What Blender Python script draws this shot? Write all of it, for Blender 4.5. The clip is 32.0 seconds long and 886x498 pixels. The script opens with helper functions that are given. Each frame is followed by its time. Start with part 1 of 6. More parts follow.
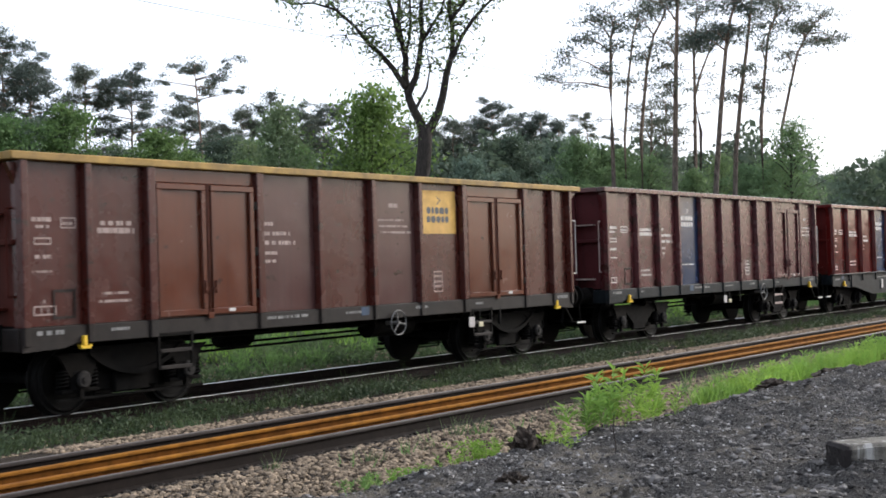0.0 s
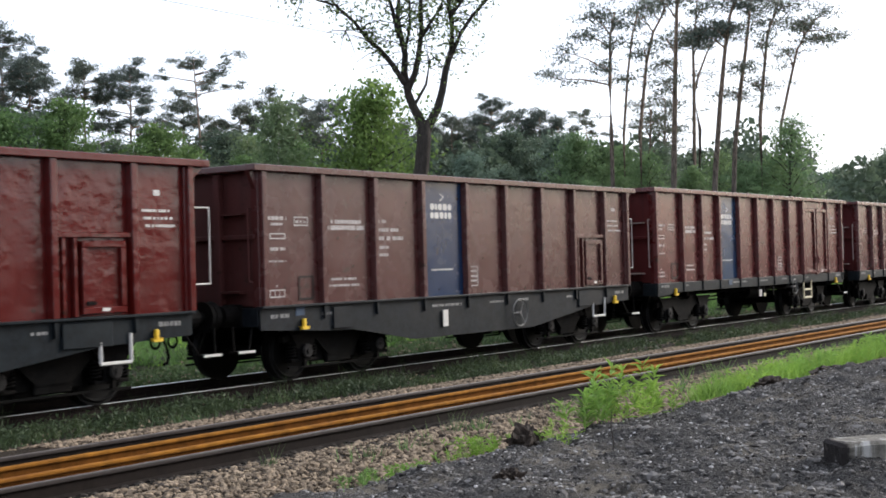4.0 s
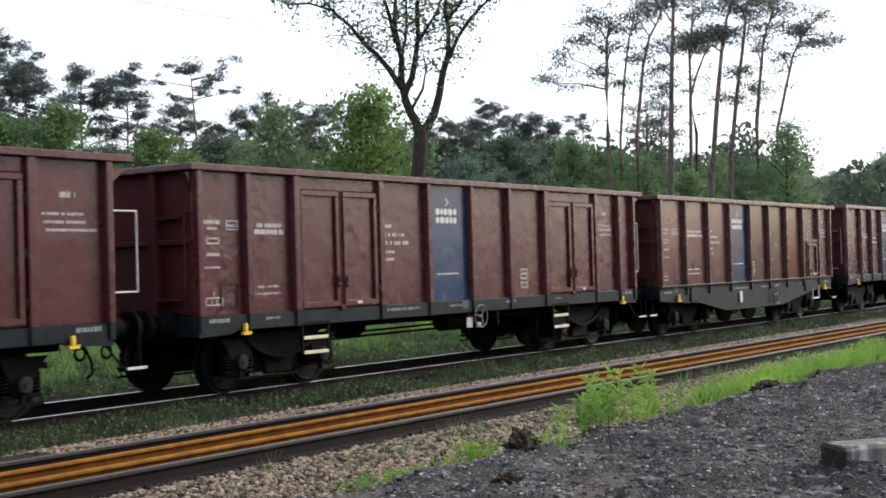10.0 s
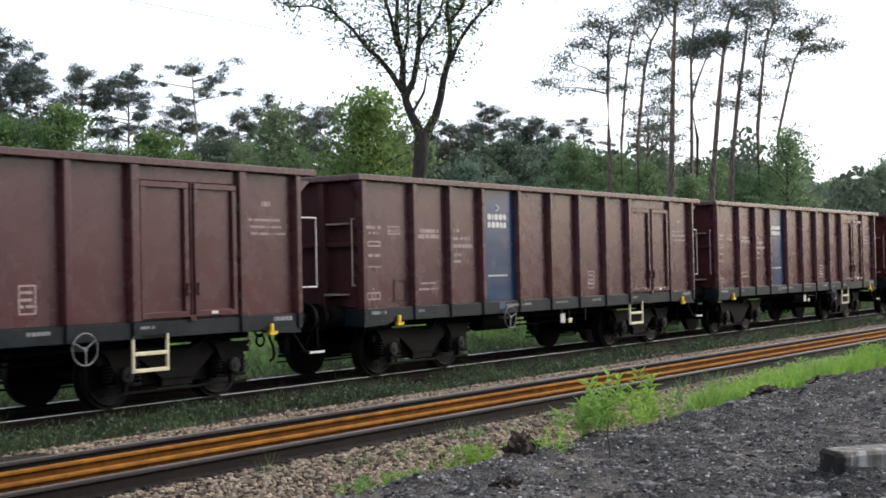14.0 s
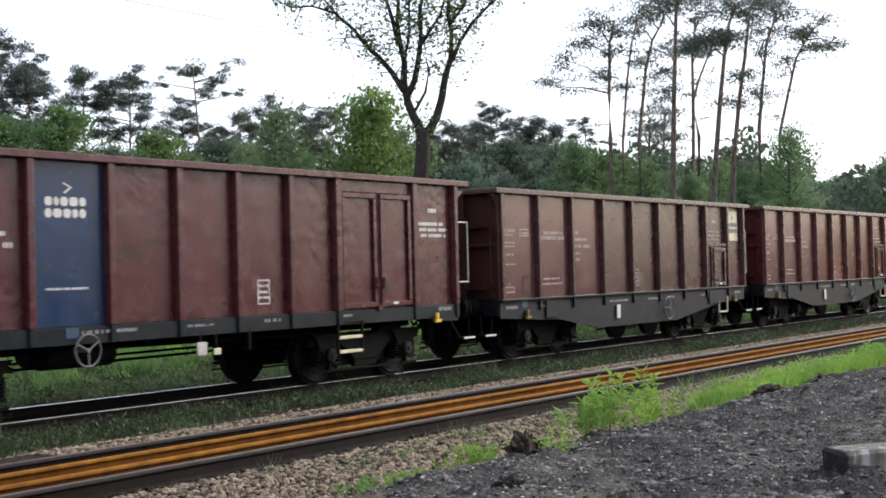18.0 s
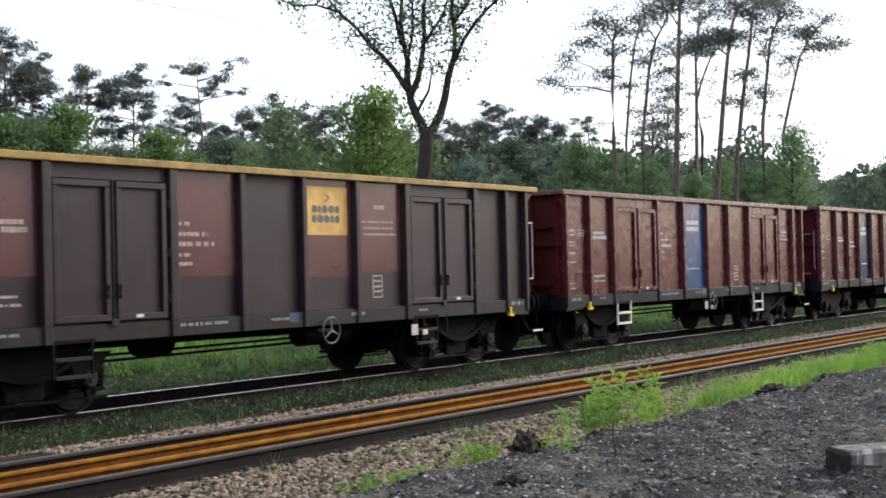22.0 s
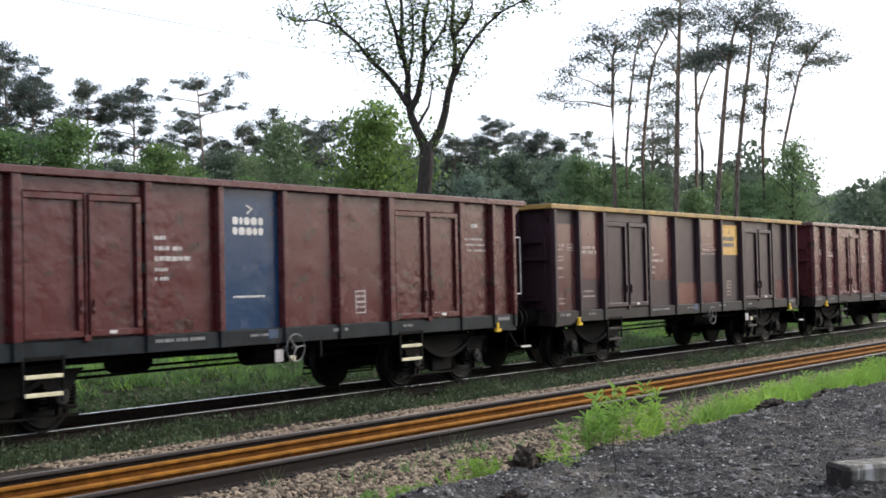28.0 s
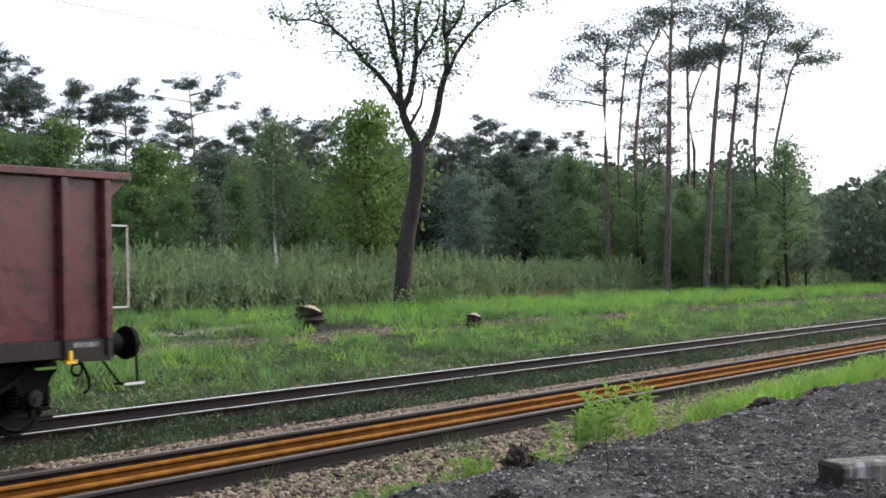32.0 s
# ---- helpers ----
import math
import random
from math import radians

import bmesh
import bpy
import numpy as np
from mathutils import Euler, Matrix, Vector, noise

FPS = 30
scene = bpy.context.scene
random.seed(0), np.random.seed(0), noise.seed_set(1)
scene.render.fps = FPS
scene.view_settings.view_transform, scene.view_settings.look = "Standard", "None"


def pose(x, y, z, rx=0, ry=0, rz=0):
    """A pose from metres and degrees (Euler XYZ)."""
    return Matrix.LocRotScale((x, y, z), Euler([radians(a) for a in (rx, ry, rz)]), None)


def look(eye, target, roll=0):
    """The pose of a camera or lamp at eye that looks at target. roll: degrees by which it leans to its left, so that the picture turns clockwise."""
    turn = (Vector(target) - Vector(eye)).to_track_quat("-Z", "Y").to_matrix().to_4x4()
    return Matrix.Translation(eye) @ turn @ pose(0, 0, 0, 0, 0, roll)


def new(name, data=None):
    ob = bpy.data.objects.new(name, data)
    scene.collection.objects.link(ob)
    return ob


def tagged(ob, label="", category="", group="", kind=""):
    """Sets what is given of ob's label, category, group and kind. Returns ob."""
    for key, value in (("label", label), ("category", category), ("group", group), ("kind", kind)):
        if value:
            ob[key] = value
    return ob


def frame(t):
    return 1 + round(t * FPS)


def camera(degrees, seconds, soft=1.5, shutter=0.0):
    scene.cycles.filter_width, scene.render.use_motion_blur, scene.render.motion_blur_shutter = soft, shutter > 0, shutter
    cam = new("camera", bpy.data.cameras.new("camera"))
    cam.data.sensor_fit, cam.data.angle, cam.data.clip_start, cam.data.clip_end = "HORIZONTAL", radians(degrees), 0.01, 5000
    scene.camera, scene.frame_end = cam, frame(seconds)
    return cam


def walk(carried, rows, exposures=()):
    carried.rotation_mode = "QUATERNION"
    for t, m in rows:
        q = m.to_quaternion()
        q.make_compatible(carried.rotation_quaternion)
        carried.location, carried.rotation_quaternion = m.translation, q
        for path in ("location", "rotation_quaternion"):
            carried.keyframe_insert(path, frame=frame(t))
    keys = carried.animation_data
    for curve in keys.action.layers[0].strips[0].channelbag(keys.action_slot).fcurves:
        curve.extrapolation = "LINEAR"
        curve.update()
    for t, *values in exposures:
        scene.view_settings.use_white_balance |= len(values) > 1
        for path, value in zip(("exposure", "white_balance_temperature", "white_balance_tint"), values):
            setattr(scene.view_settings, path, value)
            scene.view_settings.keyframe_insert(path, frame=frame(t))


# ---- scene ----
cam = camera(36.57, 32.0, soft=1.7, shutter=0.12)
EYE = Vector((0.0, 0.0, 1.733))
# seconds, yaw from +y to the left, pitch, roll (degrees): a hand-held camera on one spot
ROWS = [
    (0.0, -54.993, 0.799, -1.758), (0.5, -54.95, 0.867, -1.644), (1.0, -54.973, 0.943, -1.628), (1.5, -54.992, 0.986, -1.73),
    (2.0, -55.034, 0.901, -1.701), (2.5, -55.044, 0.795, -1.63), (3.0, -55.033, 0.689, -1.681), (3.5, -55.035, 0.622, -1.582),
    (5.5, -55.052, 0.645, -1.483), (6.0, -55.009, 0.725, -1.492), (6.5, -55.052, 0.784, -1.548), (7.0, -55.04, 0.757, -1.733),
    (7.5, -55.034, 0.768, -1.85), (8.0, -55.008, 0.756, -1.793), (8.5, -55.096, 0.754, -1.824), (9.0, -55.116, 0.804, -1.633),
    (9.5, -55.151, 0.81, -1.574), (10.0, -55.182, 0.824, -1.633), (10.5, -55.16, 0.792, -1.568), (11.0, -55.152, 0.797, -1.51),
    (11.5, -55.131, 0.795, -1.542), (12.0, -55.151, 0.83, -1.603), (12.5, -55.156, 0.839, -1.576), (13.0, -55.187, 0.861, -1.636),
    (13.5, -55.176, 0.884, -1.466), (14.0, -55.178, 0.961, -1.251), (14.5, -55.141, 0.987, -1.416), (16.5, -55.185, 0.889, -1.365),
    (17.0, -55.14, 0.888, -1.343), (17.5, -55.107, 0.923, -1.273), (18.0, -55.098, 0.958, -1.437), (18.5, -55.135, 1.002, -1.324),
    (19.0, -55.158, 1.015, -1.456), (19.5, -55.169, 1.075, -1.461), (20.0, -55.153, 1.064, -1.361), (20.5, -55.112, 1.036, -1.322),
    (21.0, -55.053, 0.94, -1.394), (21.5, -55.026, 0.882, -1.39), (22.0, -54.965, 0.915, -1.361), (22.5, -54.931, 1.085, -1.222),
    (23.0, -54.886, 1.195, -1.362), (23.5, -54.868, 1.26, -1.288), (24.0, -54.889, 1.25, -1.311), (24.5, -54.91, 1.217, -1.212),
    (25.0, -54.908, 1.188, -1.173), (25.5, -54.937, 1.238, -1.122), (27.5, -54.999, 1.515, -1.289), (28.0, -54.975, 1.545, -1.327),
    (28.5, -55.0, 1.485, -1.45), (29.0, -54.996, 1.467, -1.509), (29.5, -55.035, 1.449, -1.59), (30.0, -55.07, 1.389, -1.532),
    (30.5, -55.15, 1.385, -1.576), (31.0, -55.196, 1.45, -1.415), (31.5, -55.247, 1.48, -1.379), (32.0, -55.3, 1.507, -1.46)]


def gaze(yaw, pitch):
    a, b = radians(yaw), radians(pitch)
    return Vector((-math.sin(a) * math.cos(b), math.cos(a) * math.cos(b), math.sin(b)))


walk(cam, [(t, look(EYE, EYE + gaze(y, p), r)) for t, y, p, r in ROWS], exposures=[(0.0, 1.54), (32.0, 1.58)])

# ---- light: pale overcast sky, veiled sun along the line ----
SUN_AZ, SUN_EL = 114.0, 27.0
world = bpy.data.worlds.new("sky")
scene.world = world
world.use_nodes = True
wn = world.node_tree.nodes
sky = wn.new("ShaderNodeTexSky")
sky.sky_type, sky.sun_disc = "NISHITA", False
sky.sun_elevation, sky.sun_rotation = radians(SUN_EL), radians(SUN_AZ)
sky.air_density, sky.dust_density, sky.ozone_density = 1.0, 3.0, 1.0
wn["Background"].inputs["Strength"].default_value = 0.15
veil = wn.new("ShaderNodeMix")
veil.data_type = "RGBA"
veil.inputs[0].default_value, veil.inputs[7].default_value = 0.8, (3.1, 3.35, 3.92, 1)  # even cloud over the clear sky
world.node_tree.links.new(sky.outputs[0], veil.inputs[6])
world.node_tree.links.new(veil.outputs[2], wn["Background"].inputs["Color"])
sun = new("sun", bpy.data.lights.new("sun", "SUN"))
sun.data.energy, sun.data.angle, sun.data.color = 1.55, radians(22), (1.0, 0.98, 0.95)
SUN_DIR = Vector((math.sin(radians(SUN_AZ)) * math.cos(radians(SUN_EL)), math.cos(radians(SUN_AZ)) * math.cos(radians(SUN_EL)), math.sin(radians(SUN_EL))))
sun.matrix_basis = look(SUN_DIR * 100, (0, 0, 0))


# ---- materials ----
def material(name):
    m = bpy.data.materials.new(name)
    m.use_nodes = True
    nt = m.node_tree
    return m, nt, nt.nodes["Principled BSDF"]


def node(nt, kind, **values):
    n = nt.nodes.new(kind)
    for key, value in values.items():
        n.inputs[key].default_value = value
    return n


def coords(nt, kind="Object", offset=(0, 0, 0), scale=(1, 1, 1)):
    tc, mp = nt.nodes.new("ShaderNodeTexCoord"), nt.nodes.new("ShaderNodeMapping")
    mp.inputs["Location"].default_value, mp.inputs["Scale"].default_value = offset, scale
    nt.links.new(tc.outputs[kind], mp.inputs[0])
    return mp.outputs[0]


def noise_at(nt, vec, scale, detail=4.0, rough=0.55):
    n = node(nt, "ShaderNodeTexNoise", Scale=scale, Detail=detail, Roughness=rough)
    nt.links.new(vec, n.inputs["Vector"])
    return n.outputs["Fac"]


def ramp(nt, fac, a, b, ca=(0, 0, 0, 1), cb=(1, 1, 1, 1)):
    r = nt.nodes.new("ShaderNodeValToRGB")
    r.color_ramp.elements[0].position, r.color_ramp.elements[1].position = a, b
    r.color_ramp.elements[0].color, r.color_ramp.elements[1].color = ca, cb
    nt.links.new(fac, r.inputs[0])
    return r.outputs[0]


def mixed(nt, fac, a, b):
    m = nt.nodes.new("ShaderNodeMix")
    m.data_type = "RGBA"
    for socket, value in ((m.inputs[0], fac), (m.inputs[6], a), (m.inputs[7], b)):
        if isinstance(value, bpy.types.NodeSocket):
            nt.links.new(value, socket)
        else:
            socket.default_value = value
    return m.outputs[2]


def bumped(nt, bsdf, height, strength, distance):
    b = node(nt, "ShaderNodeBump", Strength=strength, Distance=distance)
    nt.links.new(height, b.inputs["Height"])
    nt.links.new(b.outputs[0], bsdf.inputs["Normal"])
    return b


def rgba(c, k=1.0):
    return (min(1, c[0] * k), min(1, c[1] * k), min(1, c[2] * k), 1)


def paint(name, colour, seed, rust=0.35, dirt=0.35, dents=0.35, rough=0.2):
    """Old wagon paint: faded blotches, rust scars, streaks down the plate, dents."""
    m, nt, b = material(name)
    v = coords(nt, offset=(seed * 7.3, seed * 3.1, seed * 1.7))
    base = mixed(nt, ramp(nt, noise_at(nt, v, 0.9, 5), 0.3, 0.7), rgba(colour, 0.88), rgba(colour, 1.12))
    fade = mixed(nt, ramp(nt, noise_at(nt, v, 2.6, 6, 0.65), 0.52, 0.75, (0, 0, 0, 1), (0.25, 0.25, 0.25, 1)), base, rgba((colour[0] * 1.25 + 0.02, colour[1] * 1.35 + 0.02, colour[2] * 1.45 + 0.02)))
    streak = noise_at(nt, coords(nt, offset=(seed, 0, seed), scale=(9, 9, 0.35)), 1.4, 4)
    dirty = mixed(nt, ramp(nt, streak, 0.5, 0.78, (0, 0, 0, 1), (dirt, dirt, dirt, 1)), fade, rgba((colour[0] * 0.45 + 0.004, colour[1] * 0.55 + 0.004, colour[2] * 0.55 + 0.004)))
    scars = ramp(nt, noise_at(nt, coords(nt, offset=(seed * 5.3, seed * 2.1, seed), scale=(1.1, 1.1, 1.7)), 3.0, 7, 0.6), 0.66 - 0.13 * rust, 0.7 - 0.12 * rust, (0, 0, 0, 1), (0.72, 0.72, 0.72, 1))
    final = mixed(nt, scars, dirty, rgba((0.02, 0.0095, 0.006)))
    nt.links.new(final, b.inputs["Base Color"])
    nt.links.new(ramp(nt, noise_at(nt, v, 3.0, 4), 0.3, 0.7, (rough - 0.05,) * 3 + (1,), (rough + 0.08,) * 3 + (1,)), b.inputs["Roughness"])
    h = mixed(nt, 0.25, ramp(nt, noise_at(nt, v, 2.6, 1.5, 0.4), 0.5, 0.8), ramp(nt, noise_at(nt, v, 6.5, 1.0), 0.56, 0.8))
    battered = ramp(nt, noise_at(nt, coords(nt, offset=(seed * 2.7, 0, seed * 4.1)), 0.55, 2), 0.47, 0.62)
    crinkle = mixed(nt, battered, (0.5, 0.5, 0.5, 1), noise_at(nt, v, 5.5, 3.0, 0.45))
    bumped(nt, b, mixed(nt, 0.68, h, crinkle), 1.0, 0.016 * dents + 0.0008)
    b.inputs["Specular IOR Level"].default_value = 0.42 if rough < 0.35 else 0.24 if rough < 0.5 else 0.1
    return m


def plain(name, colour, rough=0.6, metal=0.0, scale=6.0, amount=0.3, bump=0.15, other=None, gloss=0.3):
    m, nt, b = material(name)
    v = coords(nt)
    fine = mixed(nt, ramp(nt, noise_at(nt, v, scale, 6, 0.65), 0.35, 0.7), rgba(colour, 1 - amount), rgba(colour, 1 + amount))
    final = mixed(nt, ramp(nt, noise_at(nt, v, scale * 0.17, 4), 0.45, 0.75, (0, 0, 0, 1), (0.6, 0.6, 0.6, 1)), fine, rgba(other or (colour[0] * 0.6, colour[1] * 0.55, colour[2] * 0.5)))
    nt.links.new(final, b.inputs["Base Color"])
    b.inputs["Roughness"].default_value, b.inputs["Metallic"].default_value, b.inputs["Specular IOR Level"].default_value = rough, metal, gloss
    bumped(nt, b, noise_at(nt, v, scale * 4, 5), bump, 0.01)
    return m


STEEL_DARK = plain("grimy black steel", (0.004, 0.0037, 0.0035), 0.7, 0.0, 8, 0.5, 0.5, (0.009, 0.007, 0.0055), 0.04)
HUB = plain("dusty grey cast steel", (0.016, 0.0145, 0.0135), 0.7, 0.0, 14, 0.4, 0.3, (0.018, 0.015, 0.013), 0.1)
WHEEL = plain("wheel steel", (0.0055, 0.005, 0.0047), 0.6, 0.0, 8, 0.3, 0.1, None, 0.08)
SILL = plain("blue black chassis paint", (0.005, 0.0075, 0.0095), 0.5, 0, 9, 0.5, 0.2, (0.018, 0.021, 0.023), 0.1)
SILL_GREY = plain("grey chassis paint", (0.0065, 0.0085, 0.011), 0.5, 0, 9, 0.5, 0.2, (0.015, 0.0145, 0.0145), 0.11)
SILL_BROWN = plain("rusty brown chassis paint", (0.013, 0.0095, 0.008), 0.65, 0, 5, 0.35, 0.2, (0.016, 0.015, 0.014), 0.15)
WHITE = plain("white paint", (0.46, 0.44, 0.41), 0.6, 0, 14, 0.12, 0.05, (0.36, 0.32, 0.29))
GREY = plain("grey handwheel paint", (0.13, 0.125, 0.12), 0.6, 0, 14, 0.2, 0.1)
SOLE_INK = plain("worn chassis stencil paint", (0.17, 0.165, 0.16), 0.7, 0, 30, 0.35, 0.05, (0.07, 0.07, 0.07))
STENCIL = plain("worn white stencil paint", (0.36, 0.33, 0.315), 0.7, 0, 24, 0.35, 0.05, (0.2, 0.16, 0.145))
FADED = plain("faded white stencil paint", (0.3, 0.23, 0.205), 0.7, 0, 30, 0.3, 0.05, (0.16, 0.1, 0.09))
CREAM = plain("cream step paint", (0.5, 0.45, 0.3), 0.6, 0, 10, 0.2, 0.1)
YELLOW = plain("yellow hook paint", (0.65, 0.42, 0.03), 0.5, 0, 10, 0.2, 0.1)
YELLOW_RIM = plain("weathered yellow rim paint", (0.24, 0.145, 0.03), 0.6, 0, 3, 0.4, 0.2, (0.1, 0.055, 0.03))
YELLOW_PLATE = plain("ochre panel paint", (0.46, 0.27, 0.06), 0.6, 0, 5, 0.2, 0.1, (0.36, 0.19, 0.06))
WHITE_PLATE = plain("white panel paint", (0.72, 0.74, 0.76), 0.5, 0, 5, 0.08, 0.05, (0.6, 0.6, 0.6))
PALE_PLATE = plain("stained cream panel paint", (0.5, 0.44, 0.3), 0.6, 0, 5, 0.25, 0.1, (0.3, 0.2, 0.1))
LOGO_BLUE = plain("blue print", (0.04, 0.12, 0.33), 0.5, 0, 8, 0.15, 0.02)
LOGO_DARK = plain("dark grey print", (0.05, 0.055, 0.06), 0.5, 0, 8, 0.15, 0.02)
PLATE_BLUE = plain("small blue plate", (0.012, 0.035, 0.075), 0.5, 0, 8, 0.15, 0.02)
RAIL_SIDE = plain("rusty rail web", (0.011, 0.0075, 0.006), 0.85, 0.0, 10, 0.35, 0.3, None, 0.1)
RAIL_TOP = plain("polished rail head", (0.85, 0.84, 0.83), 0.48, 1.0, 14, 0.08, 0.02, (0.7, 0.68, 0.66))
RAIL_DULL = plain("dull running rail head", (0.03, 0.024, 0.022), 0.55, 0.2, 14, 0.25, 0.05, (0.024, 0.017, 0.014), 0.15)
RAIL_MID = plain("half-worn rail head", (0.15, 0.135, 0.13), 0.45, 0.6, 14, 0.25, 0.05, (0.1, 0.08, 0.07))
RUST = plain("orange rust", (0.19, 0.078, 0.0095), 0.9, 0, 6, 0.35, 0.25, (0.12, 0.042, 0.01), 0.1)
RUST_DARK = plain("brown rust", (0.105, 0.039, 0.0075), 0.95, 0, 6, 0.35, 0.25, (0.08, 0.03, 0.007), 0.05)
SLEEPER = plain("weathered sleeper", (0.07, 0.055, 0.045), 0.9, 0, 8, 0.35, 0.4)
CABLE = plain("copper wire", (0.06, 0.055, 0.05), 0.6, 0.3)

# ---- building helpers ----
CACHE = {}


def box(bm, x0, x1, y0, y1, z0, z1, bevel=0.0):
    vs = [bm.verts.new((x, y, z)) for x in (x0, x1) for y in (y0, y1) for z in (z0, z1)]
    fs = [bm.faces.new([vs[i] for i in q]) for q in ((0, 1, 3, 2), (4, 6, 7, 5), (0, 4, 5, 1), (2, 3, 7, 6), (0, 2, 6, 4), (1, 5, 7, 3))]
    if bevel:
        bmesh.ops.bevel(bm, geom=list({e for f in fs for e in f.edges}), offset=bevel, segments=1, affect="EDGES", profile=0.5)


def rod(bm, p0, p1, r, seg=8, r1=None):
    p0, p1 = Vector(p0), Vector(p1)
    d = (p1 - p0)
    m = Matrix.Translation((p0 + p1) / 2) @ d.to_track_quat("Z", "Y").to_matrix().to_4x4()
    bmesh.ops.create_cone(bm, cap_ends=True, segments=seg, radius1=r, radius2=r if r1 is None else r1, depth=d.length, matrix=m)


def prism(bm, outline, y0, y1):
    """An outline in x and z, drawn out from y0 to y1."""
    a = [bm.verts.new((x, y0, z)) for x, z in outline]
    b = [bm.verts.new((x, y1, z)) for x, z in outline]
    bm.faces.new(a), bm.faces.new(b[::-1])
    for i in range(len(a)):
        j = (i + 1) % len(a)
        bm.faces.new((a[j], a[i], b[i], b[j]))


def ring(bm, centre, radius, thick, seg=20, axis="Y"):
    """A torus about the given axis."""
    around = Matrix.Translation(centre) @ (Matrix.Rotation(radians(90), 4, "X") if axis == "Y" else Matrix.Identity(4))
    rows = []
    for i in range(seg):
        a = 2 * math.pi * i / seg
        rows.append([bm.verts.new(around @ Vector(((radius + thick * math.cos(c)) * math.cos(a), (radius + thick * math.cos(c)) * math.sin(a), thick * math.sin(c)))) for c in (0, math.pi / 2, math.pi, 3 * math.pi / 2)])
    for i in range(seg):
        for k in range(4):
            bm.faces.new((rows[i][k], rows[(i + 1) % seg][k], rows[(i + 1) % seg][(k + 1) % 4], rows[i][(k + 1) % 4]))


def mesh_of(name, bm, smooth=False):
    bmesh.ops.recalc_face_normals(bm, faces=bm.faces)
    me = bpy.data.meshes.new(name)
    bm.to_mesh(me)
    bm.free()
    if smooth:
        for p in me.polygons:
            p.use_smooth = True
    return me


def part(name, bm, mat, parent, label="", smooth=False):
    me = mesh_of(name, bm, smooth)
    me.materials.append(mat)
    ob = new(name, me)
    ob.parent = parent
    return tagged(ob, label)


def shared(name, key, build, mat, parent, label="", mirror=False, at=None, smooth=False):
    """A part whose mesh is kept under key; the material belongs to the object."""
    key = (name, *key)
    if key not in CACHE:
        bm = bmesh.new()
        build(bm)
        CACHE[key] = mesh_of(name, bm, smooth)
        CACHE[key].materials.append(mat)
    ob = new(name, CACHE[key])
    ob.material_slots[0].link = "OBJECT"
    ob.material_slots[0].material = mat
    ob.parent = parent
    if at:
        ob.location = at
    if mirror:
        ob.scale = (1, -1, 1)
    return tagged(ob, label)


def empty(name, **tags):
    ob = new(name)
    ob.empty_display_size = 0.3
    return tagged(ob, **tags)


# ---- ground: ash bank, ballast, grass bank beyond the line ----
PROFILE = ((-400, 0.1), (2, 0.1), (5.5, 0.06), (6.5, 0.0), (6.95, -0.08), (7.35, -0.2), (7.9, -0.16), (8.5, -0.1), (10.9, -0.06), (11.55, -0.06), (12.2, -0.17), (13.2, -0.19), (15.8, -0.19), (16.8, -0.3), (18.5, -0.15),
           (21, 0.18), (24, 0.5), (27, 0.72), (30, 0.87), (36, 1.12), (60, 1.5), (200, 2.2), (1500, 4.0))


def ground_z(x, y):
    for (a, za), (b, zb) in zip(PROFILE, PROFILE[1:]):
        if y <= b:
            k = max(0.0, (y - a) / (b - a))
            z = za + (zb - za) * k
            break
    else:
        z = PROFILE[-1][1]
    if y < 6.9:
        z += (noise.fractal(Vector((x * 0.9, y * 0.9, 3.0)), 0.75, 2.1, 6) * 0.105 + abs(noise.fractal(Vector((x * 2.6, y * 2.6, 5.0)), 0.8, 2.1, 3)) * 0.07) * min(1.0, (6.95 - y) / 0.4)
    elif y > 17:
        z += noise.fractal(Vector((x * 0.22, y * 0.3, 7.0)), 1.0, 2.0, 3) * 0.12 * min(1.0, (y - 17) / 3)
    return z


